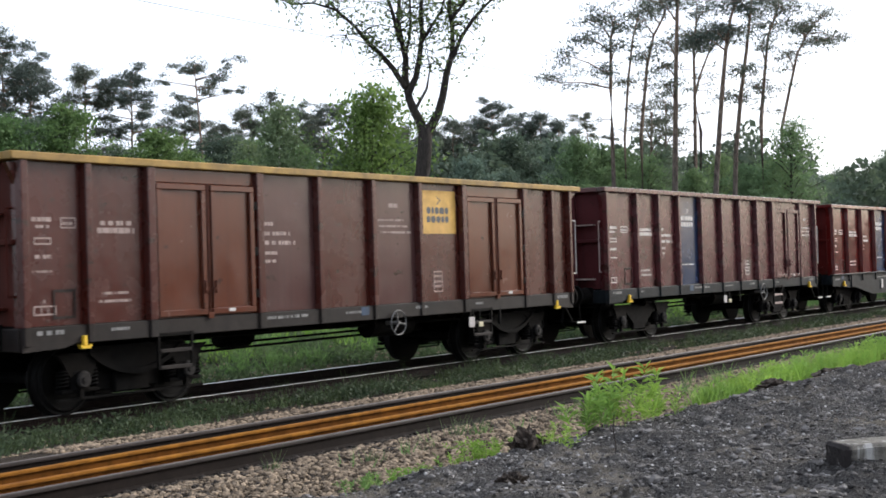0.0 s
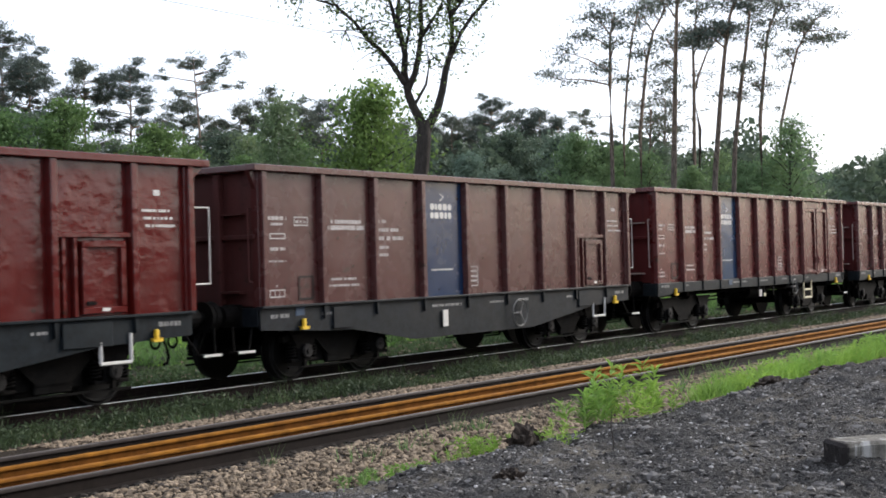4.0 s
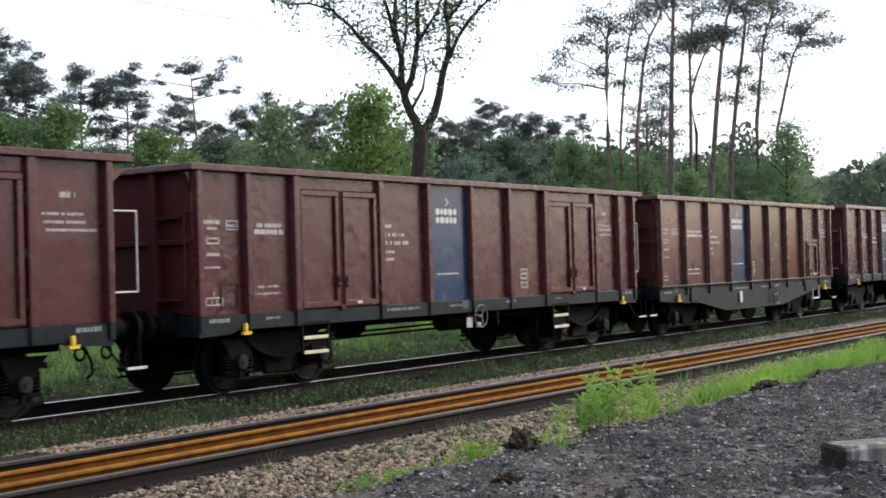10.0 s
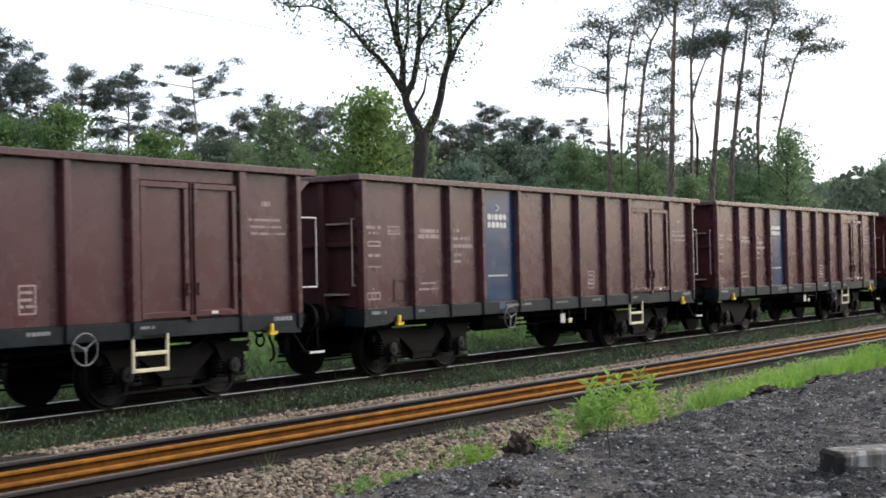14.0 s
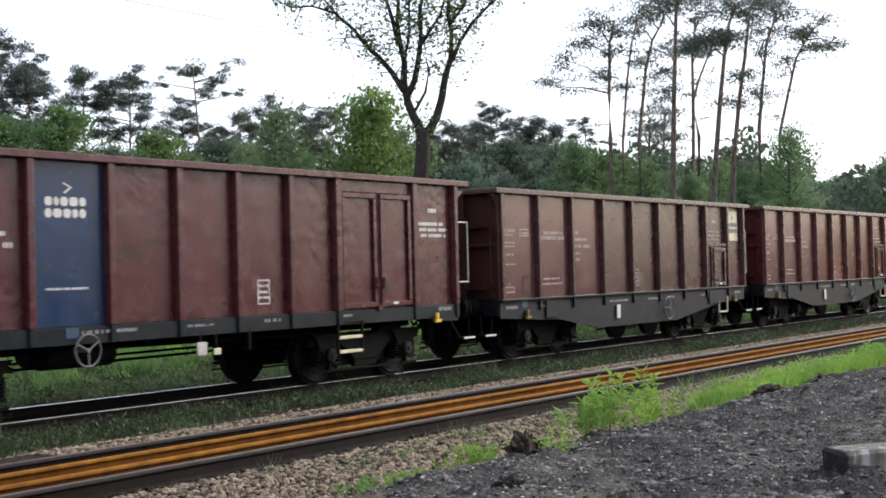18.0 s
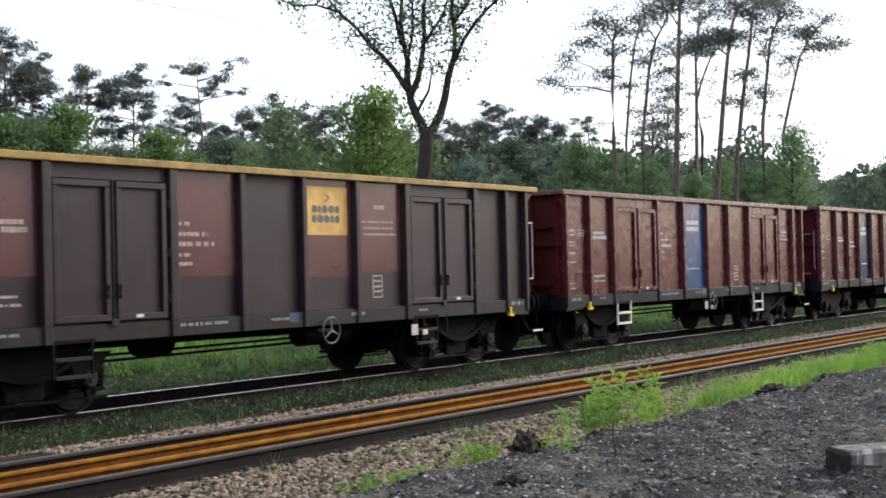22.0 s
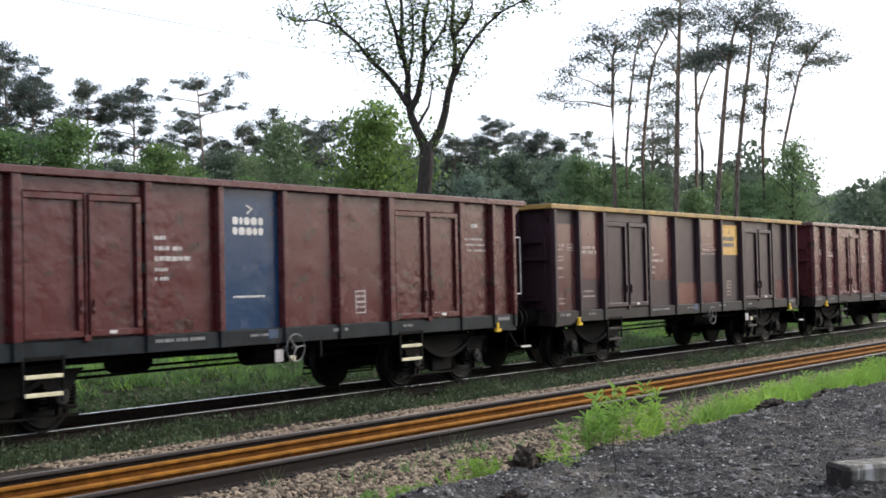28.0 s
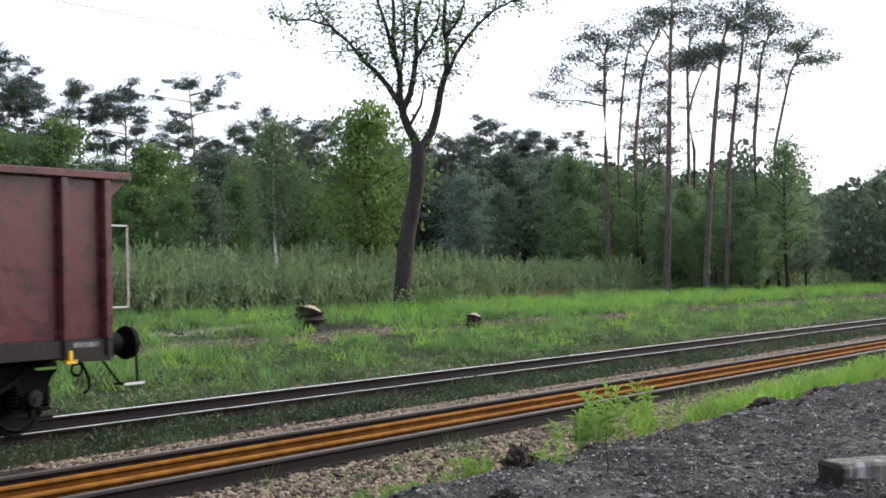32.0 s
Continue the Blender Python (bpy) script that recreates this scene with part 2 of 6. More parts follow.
def ground_material():
    m, nt, b = material("ash, ballast and grass ground")
    v = coords(nt)
    sep = nt.nodes.new("ShaderNodeSeparateXYZ")
    nt.links.new(v, sep.inputs[0])
    wob = nt.nodes.new("ShaderNodeMath")
    wob.operation = "MULTIPLY_ADD"
    nt.links.new(noise_at(nt, v, 1.3, 5), wob.inputs[0])
    wob.inputs[1].default_value = 0.9
    nt.links.new(sep.outputs[1], wob.inputs[2])
    y = wob.outputs[0]

    def edge(a, w):
        mr = node(nt, "ShaderNodeMapRange")
        mr.inputs[1].default_value, mr.inputs[2].default_value = a + 0.45 - w, a + 0.45 + w
        nt.links.new(y, mr.inputs[0])
        return mr.outputs[0]

    grit = noise_at(nt, v, 45, 6, 0.7)
    ash = mixed(nt, ramp(nt, grit, 0.35, 0.7), rgba((0.016, 0.0153, 0.015)), rgba((0.135, 0.127, 0.12)))
    ash = mixed(nt, ramp(nt, noise_at(nt, v, 1.1, 5), 0.54, 0.68, (0, 0, 0, 1), (0.75, 0.75, 0.75, 1)), ash, rgba((0.17, 0.148, 0.118)))
    ash = mixed(nt, ramp(nt, noise_at(nt, v, 2.9, 5, 0.65), 0.55, 0.66, (0, 0, 0, 1), (0.65, 0.65, 0.65, 1)), ash, rgba((0.013, 0.0125, 0.013)))
    stone = mixed(nt, ramp(nt, grit, 0.3, 0.7), rgba((0.018, 0.015, 0.011)), rgba((0.075, 0.06, 0.047)))
    soil = mixed(nt, ramp(nt, noise_at(nt, v, 9, 6, 0.7), 0.35, 0.7), rgba((0.012, 0.01, 0.008)), rgba((0.068, 0.058, 0.046)))
    green = mixed(nt, ramp(nt, noise_at(nt, v, 6, 6, 0.7), 0.3, 0.7), rgba((0.028, 0.045, 0.016)), rgba((0.075, 0.115, 0.036)))
    bare = noise_at(nt, coords(nt, scale=(0.35, 1.3, 1)), 0.5, 5)
    field = mixed(nt, ramp(nt, bare, 0.5, 0.58), green, soil)
    # an old gravel path along the bank and a short sandy one above it
    gravel = mixed(nt, ramp(nt, grit, 0.35, 0.7), rgba((0.035, 0.03, 0.027)), rgba((0.13, 0.115, 0.1)))
    sand = mixed(nt, ramp(nt, grit, 0.3, 0.75), rgba((0.13, 0.115, 0.095)), rgba((0.3, 0.27, 0.23)))

    def band(src, a, b, w):
        up, down = node(nt, "ShaderNodeMapRange"), node(nt, "ShaderNodeMapRange")
        for n, lo, hi in ((up, a - w, a + w), (down, b + w, b - w)):
            n.inputs[1].default_value, n.inputs[2].default_value = lo, hi
            nt.links.new(src, n.inputs[0])
        mul = nt.nodes.new("ShaderNodeMath")
        mul.operation = "MULTIPLY"
        nt.links.new(up.outputs[0], mul.inputs[0])
        nt.links.new(down.outputs[0], mul.inputs[1])
        return mul.outputs[0]

    field = mixed(nt, band(y, 22.7, 24.2, 0.35), field, gravel)
    along = nt.nodes.new("ShaderNodeMath")
    along.operation = "MULTIPLY"
    nt.links.new(band(y, 25.6, 27.1, 0.3), along.inputs[0])
    nt.links.new(band(sep.outputs[0], 10, 31.5, 1.0), along.inputs[1])
    field = mixed(nt, along.outputs[0], field, sand)
    soil_and_shade = mixed(nt, ramp(nt, grit, 0.35, 0.7), rgba((0.004, 0.0035, 0.003)), rgba((0.015, 0.013, 0.011)))
    c = mixed(nt, edge(7.05, 0.12), ash, stone)
    rusty = mixed(nt, ramp(nt, grit, 0.3, 0.7), rgba((0.03, 0.014, 0.005)), rgba((0.1, 0.04, 0.01)))
    # dark soil along the foot of the near rail
    c = mixed(nt, band(y, 8.7, 9.5, 0.15), c, soil_and_shade)
    c = mixed(nt, edge(9.2, 0.25), c, rusty)
    c = mixed(nt, edge(10.2, 0.25), c, stone)
    c = mixed(nt, edge(11.9, 0.35), c, soil)
    # the train's shade painted into the bed between the far rails
    c = mixed(nt, band(y, 13.7, 16.1, 0.3), c, soil_and_shade)
    c = mixed(nt, edge(16.6, 0.8), c, field)
    nt.links.new(c, b.inputs["Base Color"])
    b.inputs["Roughness"].default_value, b.inputs["Specular IOR Level"].default_value = 1.0, 0.08
    bumped(nt, b, mixed(nt, 0.45, grit, noise_at(nt, v, 9, 6, 0.7)), 1.0, 0.12)
    return m


def span(stops):
    """Grid lines: (end, step) pairs after a first value."""
    out = [stops[0]]
    for end, step in stops[1:]:
        n = max(1, round((end - out[-1]) / step))
        a = out[-1]
        out += [a + (end - a) * (i + 1) / n for i in range(n)]
    return out


def make_sheet(name, xs, ys, mat):
    verts = [(x, y, ground_z(x, y)) for x in xs for y in ys]
    n = len(ys)
    faces = [(i * n + j, (i + 1) * n + j, (i + 1) * n + j + 1, i * n + j + 1) for i in range(len(xs) - 1) for j in range(n - 1)]
    me = bpy.data.meshes.new(name)
    me.from_pydata(verts, [], faces)
    me.materials.append(mat)
    for p in me.polygons:
        p.use_smooth = True
    return new(name, me)


ground = make_sheet("ground", span((-1500, (-100, 200), (-5, 15), (7, 1), (18, 0.07), (26, 0.15), (45, 0.5), (130, 1.5), (400, 30), (1800, 200))),
                    span((-1500, (-100, 200), (-5, 20), (1, 1), (7.4, 0.07), (8.4, 0.15), (17, 0.4), (45, 0.6), (100, 8), (400, 60), (1800, 200))), ground_material())
tagged(ground, "dark ash, ballast and grassy ground beside the railway", "ground", kind="structure")

# ---- the two tracks ----
Y_NEAR, Z_NEAR, Y_FAR = 9.664, 0.06, 14.633


def rail_profile(bm, x0, x1, y, z):
    """A flat-bottomed rail, its head apart."""
    half = ((0.07, -0.16), (0.07, -0.148), (0.012, -0.13), (0.010, -0.04), (0.034, -0.034))
    pts = [(y + a, z + b) for a, b in half] + [(y - a, z + b) for a, b in reversed(half)]
    a = [bm.verts.new((x0, p, q)) for p, q in pts]
    b = [bm.verts.new((x1, p, q)) for p, q in pts]
    for i in range(len(pts)):
        j = (i + 1) % len(pts)
        bm.faces.new((a[i], a[j], b[j], b[i]))


def make_track(name, y, z, head, label, x0=-120.0, x1=420.0):
    track = empty(name, label=label, category="track", kind="structure")
    for side in (-0.7535, 0.7535):
        bm = bmesh.new()
        rail_profile(bm, x0, x1, y + side, z)
        r = part("rail", bm, RAIL_SIDE, track, "rusty brown rail web")
        bm = bmesh.new()
        box(bm, x0, x1, y + side - 0.036, y + side + 0.036, z - 0.034, z, 0.006)
        part("railhead", bm, RAIL_SIDE if head is RAIL_TOP else head, r, "worn steel rail head")
        bm = bmesh.new()
        half = 0.03 if head is RAIL_TOP and side > 0 else 0.014
        box(bm, x0, x1, y + side - half, y + side + half, z - 0.012, z + 0.004)
        part("running_band", bm, RAIL_TOP if head is RAIL_TOP else RAIL_MID, r, "polished running band")
    for i in range(110):
        x = 2.0 + i * 0.6
        shared("sleeper", (name,), lambda bm: box(bm, -0.13, 0.13, -1.3, 1.3, -0.12, 0, 0.015), SLEEPER, track, at=(x, y, z - (0.168 if z > 0 else 0.196)))
    return track


near_track = make_track("near_track", Y_NEAR, Z_NEAR, RAIL_DULL, "little-used railway track with rusty rails laid between its rails")
far_track = make_track("far_track", Y_FAR, 0.0, RAIL_TOP, "railway track with brightly polished rail heads among weeds")
for y in (9.36, 9.93):
    spare = empty("spare_rail", label="orange rusted rail lying between the running rails", category="rail", group="spare rails")
    bm = bmesh.new()
    rail_profile(bm, -60, 200, y, Z_NEAR - 0.005)
    part("web", bm, RUST_DARK, spare, "dark rust-brown web and foot")
    bm = bmesh.new()
    box(bm, -60, 200, y - 0.036, y + 0.036, Z_NEAR - 0.039, Z_NEAR - 0.005, 0.008)
    part("head", bm, RUST, spare, "bright orange rusted head")
bm = bmesh.new()
rod(bm, (-150, Y_FAR, 5.74), (500, Y_FAR, 5.74), 0.0045, 6)
tagged(part("overhead_wire", bm, CABLE, None), "thin dark contact wire stretched above the track", "wire")

# ---- the train: 22 open wagons of three builds ----
# build: length over the rim, rib places from the rim's end, door bays, bogie centres, wheelbase
BUILDS = {
    "one_door": dict(length=13.05, top=3.315, ribs=(-12.88, -11.5, -10.43, -9.4, -8.15, -6.96, -5.83, -4.7, -3.6, -1.58, -0.38), doors=(8,), bogies=(-10.86, -2.56), base=2.0),
    "two_door": dict(length=13.68, top=3.275, ribs=(-13.48, -12.51, -11.46, -9.38, -8.05, -6.72, -5.45, -4.13, -2.09, -1.06, -0.38), doors=(2, 7), bogies=(-11.55, -2.28), base=1.82),
    "belly": dict(length=12.0, top=3.245, ribs=(-11.76, -10.44, -9.13, -7.82, -6.5, -5.2, -3.91, -2.64, -1.35, -0.34), doors=(), bogies=(-9.72, -2.42), base=1.8),
}
SIDE, RIB_Y, SOLE_Y, RIM_Y = -1.33, -1.435, -1.40, -1.462
Z0 = 1.17


def rib_shape(bm, x, z0, z1, w=0.052, deep=RIB_Y):
    """A pressed hat-section rib that tapers a little to the foot."""
    pts = ((x - w - 0.02, SIDE - 0.001), (x - w, deep), (x + w, deep), (x + w + 0.02, SIDE - 0.001))
    a = [bm.verts.new((p, q, z0)) for p, q in pts]
    b = [bm.verts.new((p, q, z1)) for p, q in pts]
    for i in range(4):
        j = (i + 1) % 4
        bm.faces.new((a[i], a[j], b[j], b[i]))
    bm.faces.new(a), bm.faces.new(b)
    bmesh.ops.bevel(bm, geom=[e for e in bm.edges if abs(e.verts[0].co.z - e.verts[1].co.z) > 0.2], offset=0.012, segments=2, affect="EDGES", profile=0.5)


def plate(bm, x0, x1, z0, z1):
    box(bm, x0, x1, SIDE, SIDE + 0.02, z0, z1)


def letters(bm, x, z, w, h, rng, y=SIDE - 0.004, gap=0.3):
    """A line of writing as a row of plain short bars, words apart."""
    u = x
    while u < x + w - 0.01:
        c = min(h * rng.uniform(0.3, 1.3), x + w - u)
        lo = z + h * 0.08 * rng.random()
        bm.faces.new([bm.verts.new(p) for p in ((u, y, lo), (u + c, y, lo), (u + c, y, z + h * 0.82), (u, y, z + h * 0.82))])
        u += c + h * gap * (0.6 if rng.random() < 0.8 else 2.6)


def frame_box(bm, x, z, w, h, t=0.02, y=SIDE - 0.004):
    for a, b, c, d in ((x, x + w, z, z + t), (x, x + w, z + h - t, z + h), (x, x + t, z + t, z + h - t), (x + w - t, x + w, z + t, z + h - t)):
        bm.faces.new([bm.verts.new(p) for p in ((a, y, c), (b, y, c), (b, y, d), (a, y, d))])


def emblem(bm, x, z, k, y):
    """The owner's mark as plain shapes: an arrowhead above two rows of blocks."""
    for pts in (((-0.06, 0.42), (0.13, 0.335), (0.07, 0.33), (-0.06, 0.39)), ((0.13, 0.335), (-0.02, 0.22), (-0.07, 0.23), (0.07, 0.33))):
        bm.faces.new([bm.verts.new((x + a * k, y, z + b * k)) for a, b in pts])
    # two rows of plain rounded tiles
    for row, widths in ((0, (0.2, 0.14, 0.2, 0.22, 0.18)), (1, (0.18, 0.22, 0.2, 0.16, 0.18))):
        u = x - 0.47 * k
        for w in widths:
            v, h, c = z - row * 0.21 * k, 0.16 * k, 0.04 * k
            e = u + (w - 0.035) * k
            bm.faces.new([bm.verts.new((a, y, b)) for a, b in ((u + c, v), (e - c, v), (e, v + c), (e, v + h - c), (e - c, v + h), (u + c, v + h), (u, v + h - c), (u, v + c))])
            u += w * k


def door_leaf(bm, x0, x1, z0, z1, y=-1.385):
    """A pressed leaf: plate with a raised frame all round."""
    box(bm, x0, x1, y + 0.01, y + 0.03, z0, z1)
    t = 0.085
    for a, b, c, d in ((x0, x1, z0, z0 + t), (x0, x1, z1 - t, z1), (x0, x0 + t, z0 + t, z1 - t), (x1 - t, x1, z0 + t, z1 - t)):
        box(bm, a, b, y - 0.038, y + 0.009, c, d, 0.008)


def wheel_shape(bm, y):
    """Wheel on an axle along y: disc, rim and flange."""
    s = -1 if y < 0 else 1
    for r0, r1, y0, y1 in ((0.46, 0.455, y + s * 0.065, y - s * 0.055), (0.49, 0.485, y - s * 0.055, y - s * 0.085)):
        rod(bm, (0, y0, 0), (0, y1, 0), r0, 28, r1)
    ring(bm, (0, y + s * 0.06, 0), 0.40, 0.035, 28)
    rod(bm, (0, y + s * 0.06, 0), (0, y + s * 0.13, 0), 0.13, 14)


def bogie_side(bm, half):
    """A cast side frame with dropped middle, spring seats and horn guides."""
    out = ((-half - 0.42, 0.60), (-half - 0.42, 0.70), (-half - 0.15, 0.80), (half * -0.35, 0.80), (half * -0.2, 0.74), (half * 0.2, 0.74), (half * 0.35, 0.80), (half + 0.15, 0.80), (half + 0.42, 0.70), (half + 0.42, 0.63), (half + 0.16, 0.66), (half - 0.3, 0.66),
           (half * 0.42, 0.46), (half * 0.3, 0.36), (-half * 0.3, 0.36), (-half * 0.42, 0.46), (-half + 0.3, 0.66), (-half - 0.16, 0.66))
    prism(bm, out, -1.08, -0.98)


def spring(bm, x, y):
    """One coil: a tube wound up five times."""
    rows = []
    for i in range(61):
        a, z = i * math.pi / 6, 0.36 + 0.23 * i / 60
        rows.append([bm.verts.new((x + (0.075 + dr) * math.cos(a), y + (0.075 + dr) * math.sin(a), z + dz)) for dr, dz in ((0.017, 0), (0, 0.017), (-0.017, 0), (0, -0.017))])
    for p, q in zip(rows, rows[1:]):
        for k in range(4):
            bm.faces.new((p[k], q[k], q[(k + 1) % 4], p[(k + 1) % 4]))


def axlebox(bm):
    box(bm, -0.15, 0.15, -1.14, -0.96, 0.31, 0.6, 0.03)
    rod(bm, (0, -1.13, 0.46), (0, -1.19, 0.46), 0.12, 14, 0.1)
    box(bm, -0.3, 0.3, -1.12, -0.98, 0.3, 0.35, 0.01)


def arch_beam(bm, half):
    """The bowed pressed-steel frame of the older bogies."""
    n = 14
    for y0, y1 in ((-1.12, -1.0),):
        pts = []
        for i in range(n + 1):
            u = -1 + 2 * i / n
            pts.append((u * (half - 0.12), 0.80 - 0.30 * math.cos(u * math.pi / 2) ** 0.8))
        outline = [(-half - 0.1, 0.86), (half + 0.1, 0.86)] + [(p, q) for p, q in reversed(pts)]
        prism(bm, outline, y0, y1)
        outline = [(p, q + 0.04) for p, q in pts] + [(p, q - 0.03) for p, q in reversed(pts)]
        prism(bm, outline, y0 - 0.05, y0)


def bogie_mass(bm, half):
    """Spring group and bolster end between the wheels, and the horn brackets over the axle boxes."""
    box(bm, -half + 0.36, half - 0.36, -0.975, -0.8, 0.27, 0.79, 0.03)
    box(bm, -0.3, 0.3, -1.06, -0.976, 0.24, 0.5, 0.02)
    for s in (-half, half):
        prism(bm, ((s - 0.4, 0.8), (s + 0.4, 0.8), (s + 0.3, 0.72), (s + 0.17, 0.5), (s - 0.17, 0.5), (s - 0.3, 0.72)), -1.135, -1.085)
        box(bm, s - 0.03, s + 0.03, -1.15, -1.085, 0.24, 0.5)


def bogie_tie(bm, half):
    """Low tie bar past the axle boxes and the brake pull rods."""
    box(bm, -half - 0.34, half + 0.34, -1.10, -1.07, 0.205, 0.235)
    rod(bm, (-half * 0.6, -0.9, 0.55), (-half * 0.55, -0.9, 0.18), 0.02, 6)
    rod(bm, (half * 0.6, -0.9, 0.55), (half * 0.55, -0.9, 0.18), 0.02, 6)
    rod(bm, (-half * 0.55, -0.9, 0.19), (half * 0.55, -0.9, 0.19), 0.016, 6)


def make_bogie(wagon, x, build):
    half = build["base"] / 2
    old = build is BUILDS["two_door"]
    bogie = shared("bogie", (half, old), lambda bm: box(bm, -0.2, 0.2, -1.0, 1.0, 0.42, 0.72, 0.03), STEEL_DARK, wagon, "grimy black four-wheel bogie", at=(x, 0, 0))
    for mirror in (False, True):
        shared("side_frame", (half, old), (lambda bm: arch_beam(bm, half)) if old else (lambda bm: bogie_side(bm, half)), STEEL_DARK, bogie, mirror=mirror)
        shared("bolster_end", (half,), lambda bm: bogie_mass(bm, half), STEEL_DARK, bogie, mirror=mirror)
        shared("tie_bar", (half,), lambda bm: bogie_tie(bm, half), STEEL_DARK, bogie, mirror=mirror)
        for s in (-half, half):
            shared("axle_box", (), axlebox, STEEL_DARK, bogie, mirror=mirror, at=(s, 0, 0))
            shared("axle_cap", (), lambda bm: (rod(bm, (0, -1.19, 0.46), (0, -1.215, 0.46), 0.115, 14, 0.09), rod(bm, (0, -1.215, 0.46), (0, -1.23, 0.46), 0.04, 8)), HUB, bogie, "dusty grey axle box cover", mirror=mirror, at=(s, 0, 0))
            for d in (-0.23, 0.23):
                shared("coil_spring", (), lambda bm: spring(bm, 0, -1.05), STEEL_DARK, bogie, "dark coil spring", mirror=mirror, at=(s + d, 0, 0))
            shared("brake_shoe", (), lambda bm: box(bm, -0.04, 0.04, -0.82, -0.68, 0.3, 0.62, 0.01), STEEL_DARK, bogie, mirror=mirror, at=(s * 0.42, 0, 0))
    sets = []
    for s in (-half, half):
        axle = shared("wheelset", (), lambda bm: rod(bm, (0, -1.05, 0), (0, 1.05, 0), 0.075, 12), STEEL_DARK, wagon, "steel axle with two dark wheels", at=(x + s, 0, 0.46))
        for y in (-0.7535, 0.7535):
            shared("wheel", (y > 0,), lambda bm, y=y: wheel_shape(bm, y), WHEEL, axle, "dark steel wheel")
        sets.append(axle)
    return sets


def make_wagon(spec):
    rng = random.Random(spec["seed"])
    kind = spec["build"]
    build = BUILDS[kind]
    L = build["length"]
    hx = L / 2
    zt = build["top"]
    z1 = zt - 0.08
    far = hx - 0.36  # the box stops short of the rim at the far end
    ribs = [r + hx for r in build["ribs"]]
    if spec.get("extra"):
        ribs = ribs[:-1] + [-0.98 + hx, ribs[-1]]
    wagon = empty("freight_wagon", label=spec["label"], category="freight wagon", group="wagons of the train")
    body, alt, sill = spec["paint"], spec.get("alt"), spec["sill"]
    rim = YELLOW_RIM if spec.get("yellow_rim") else body
    belly = kind == "belly"

    # floor, walls and rim
    shared("floor", (kind,), lambda bm: box(bm, -hx + 0.16, far, -1.3, 1.3, 1.12, 1.19), STEEL_DARK, wagon, "dark wagon floor")
    for mirror in (False, True):
        def rim_side(bm):
            box(bm, -hx, hx, RIM_Y, SIDE + 0.05, z1 - 0.02, zt, 0.012)
        shared("top_rim", (kind,), rim_side, rim, wagon, "yellow-painted top rim" if spec.get("yellow_rim") else "", mirror=mirror)
        for i, (a, b) in enumerate(zip(ribs, ribs[1:])):
            wide = i in build["doors"]
            bands = spec.get("bands", {}).get(i) or ((0.0, 1.0, spec["bays"].get(i, body) if not mirror else body),)
            if mirror:
                bands = ((0.0, 1.0, body),)
            for lo, hi, mat in bands:
                za, zb = Z0 + (z1 - Z0) * lo, Z0 + (z1 - Z0) * hi
                shared("panel", (kind, len(ribs), i, lo, hi), lambda bm: plate(bm, a + 0.0, b, za, zb), mat, wagon, mirror=mirror)
            if wide:
                make_doors(wagon, kind, i, a, b, spec["bays"].get(i, body) if not mirror else body, mirror, sill)
        for i, r in enumerate(ribs):
            thick = 0.068 if (i in build["doors"] or i - 1 in build["doors"]) else 0.05
            shared("rib", (kind, i, len(ribs)), lambda bm: rib_shape(bm, r, Z0 if not belly else 1.19, z1 - 0.02, thick), spec.get("rib", body), wagon, mirror=mirror)
            if belly:
                if 0 < i < len(ribs) - 1:
                    shared("rib_foot", (kind, i), lambda bm: prism(bm, ((r - 0.02, 0.95), (r + 0.02, 0.95), (r + 0.035, 1.15), (r - 0.035, 1.15)), -1.425, -1.2), sill, wagon, mirror=mirror)
            else:
                shared("rib_foot", (kind, i, len(ribs)), lambda bm: rib_shape(bm, r, 0.945, Z0 - 0.002, thick - 0.004, RIB_Y + 0.008), sill, wagon, mirror=mirror)
        if belly:
            make_belly(wagon, sill, hx, mirror)
        else:
            shared("sole_bar", (kind,), lambda bm: box(bm, -hx + 0.14, far, SOLE_Y, -1.2, 0.935, Z0 - 0.006, 0.01), sill, wagon, "dark chassis beam", mirror=mirror)
            for s, tip in ((-1, -hx + 0.14), (1, far)):
                shared("corner_plate", (kind, s), lambda bm: prism(bm, ((tip, 0.96), (tip - s * 0.86, 0.96), (tip - s * 0.6, 0.89), (tip, 0.87)), SOLE_Y - 0.008, -1.25), sill, wagon, mirror=mirror)

    # ends
    for s in (-1, 1):
        xe = -hx + 0.17 if s < 0 else hx - 0.39
        xb = s * (hx - 0.17)  # where the buffers and rails are measured from
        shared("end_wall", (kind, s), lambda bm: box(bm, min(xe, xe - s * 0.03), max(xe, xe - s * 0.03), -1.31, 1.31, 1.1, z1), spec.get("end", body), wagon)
        shared("end_rim", (kind, s), lambda bm: box(bm, min(s * hx - s * 0.002, xe - s * 0.06), max(s * hx - s * 0.002, xe - s * 0.06), SIDE + 0.052, -SIDE - 0.052, z1 - 0.02, zt - 0.003, 0.012), rim, wagon)
        for y in (-0.62, 0.62):
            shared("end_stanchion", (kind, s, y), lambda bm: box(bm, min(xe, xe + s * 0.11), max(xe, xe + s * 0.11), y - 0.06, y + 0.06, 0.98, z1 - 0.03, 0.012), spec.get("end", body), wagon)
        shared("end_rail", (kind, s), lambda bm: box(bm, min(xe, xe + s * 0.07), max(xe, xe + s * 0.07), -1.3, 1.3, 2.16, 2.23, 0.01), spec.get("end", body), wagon)
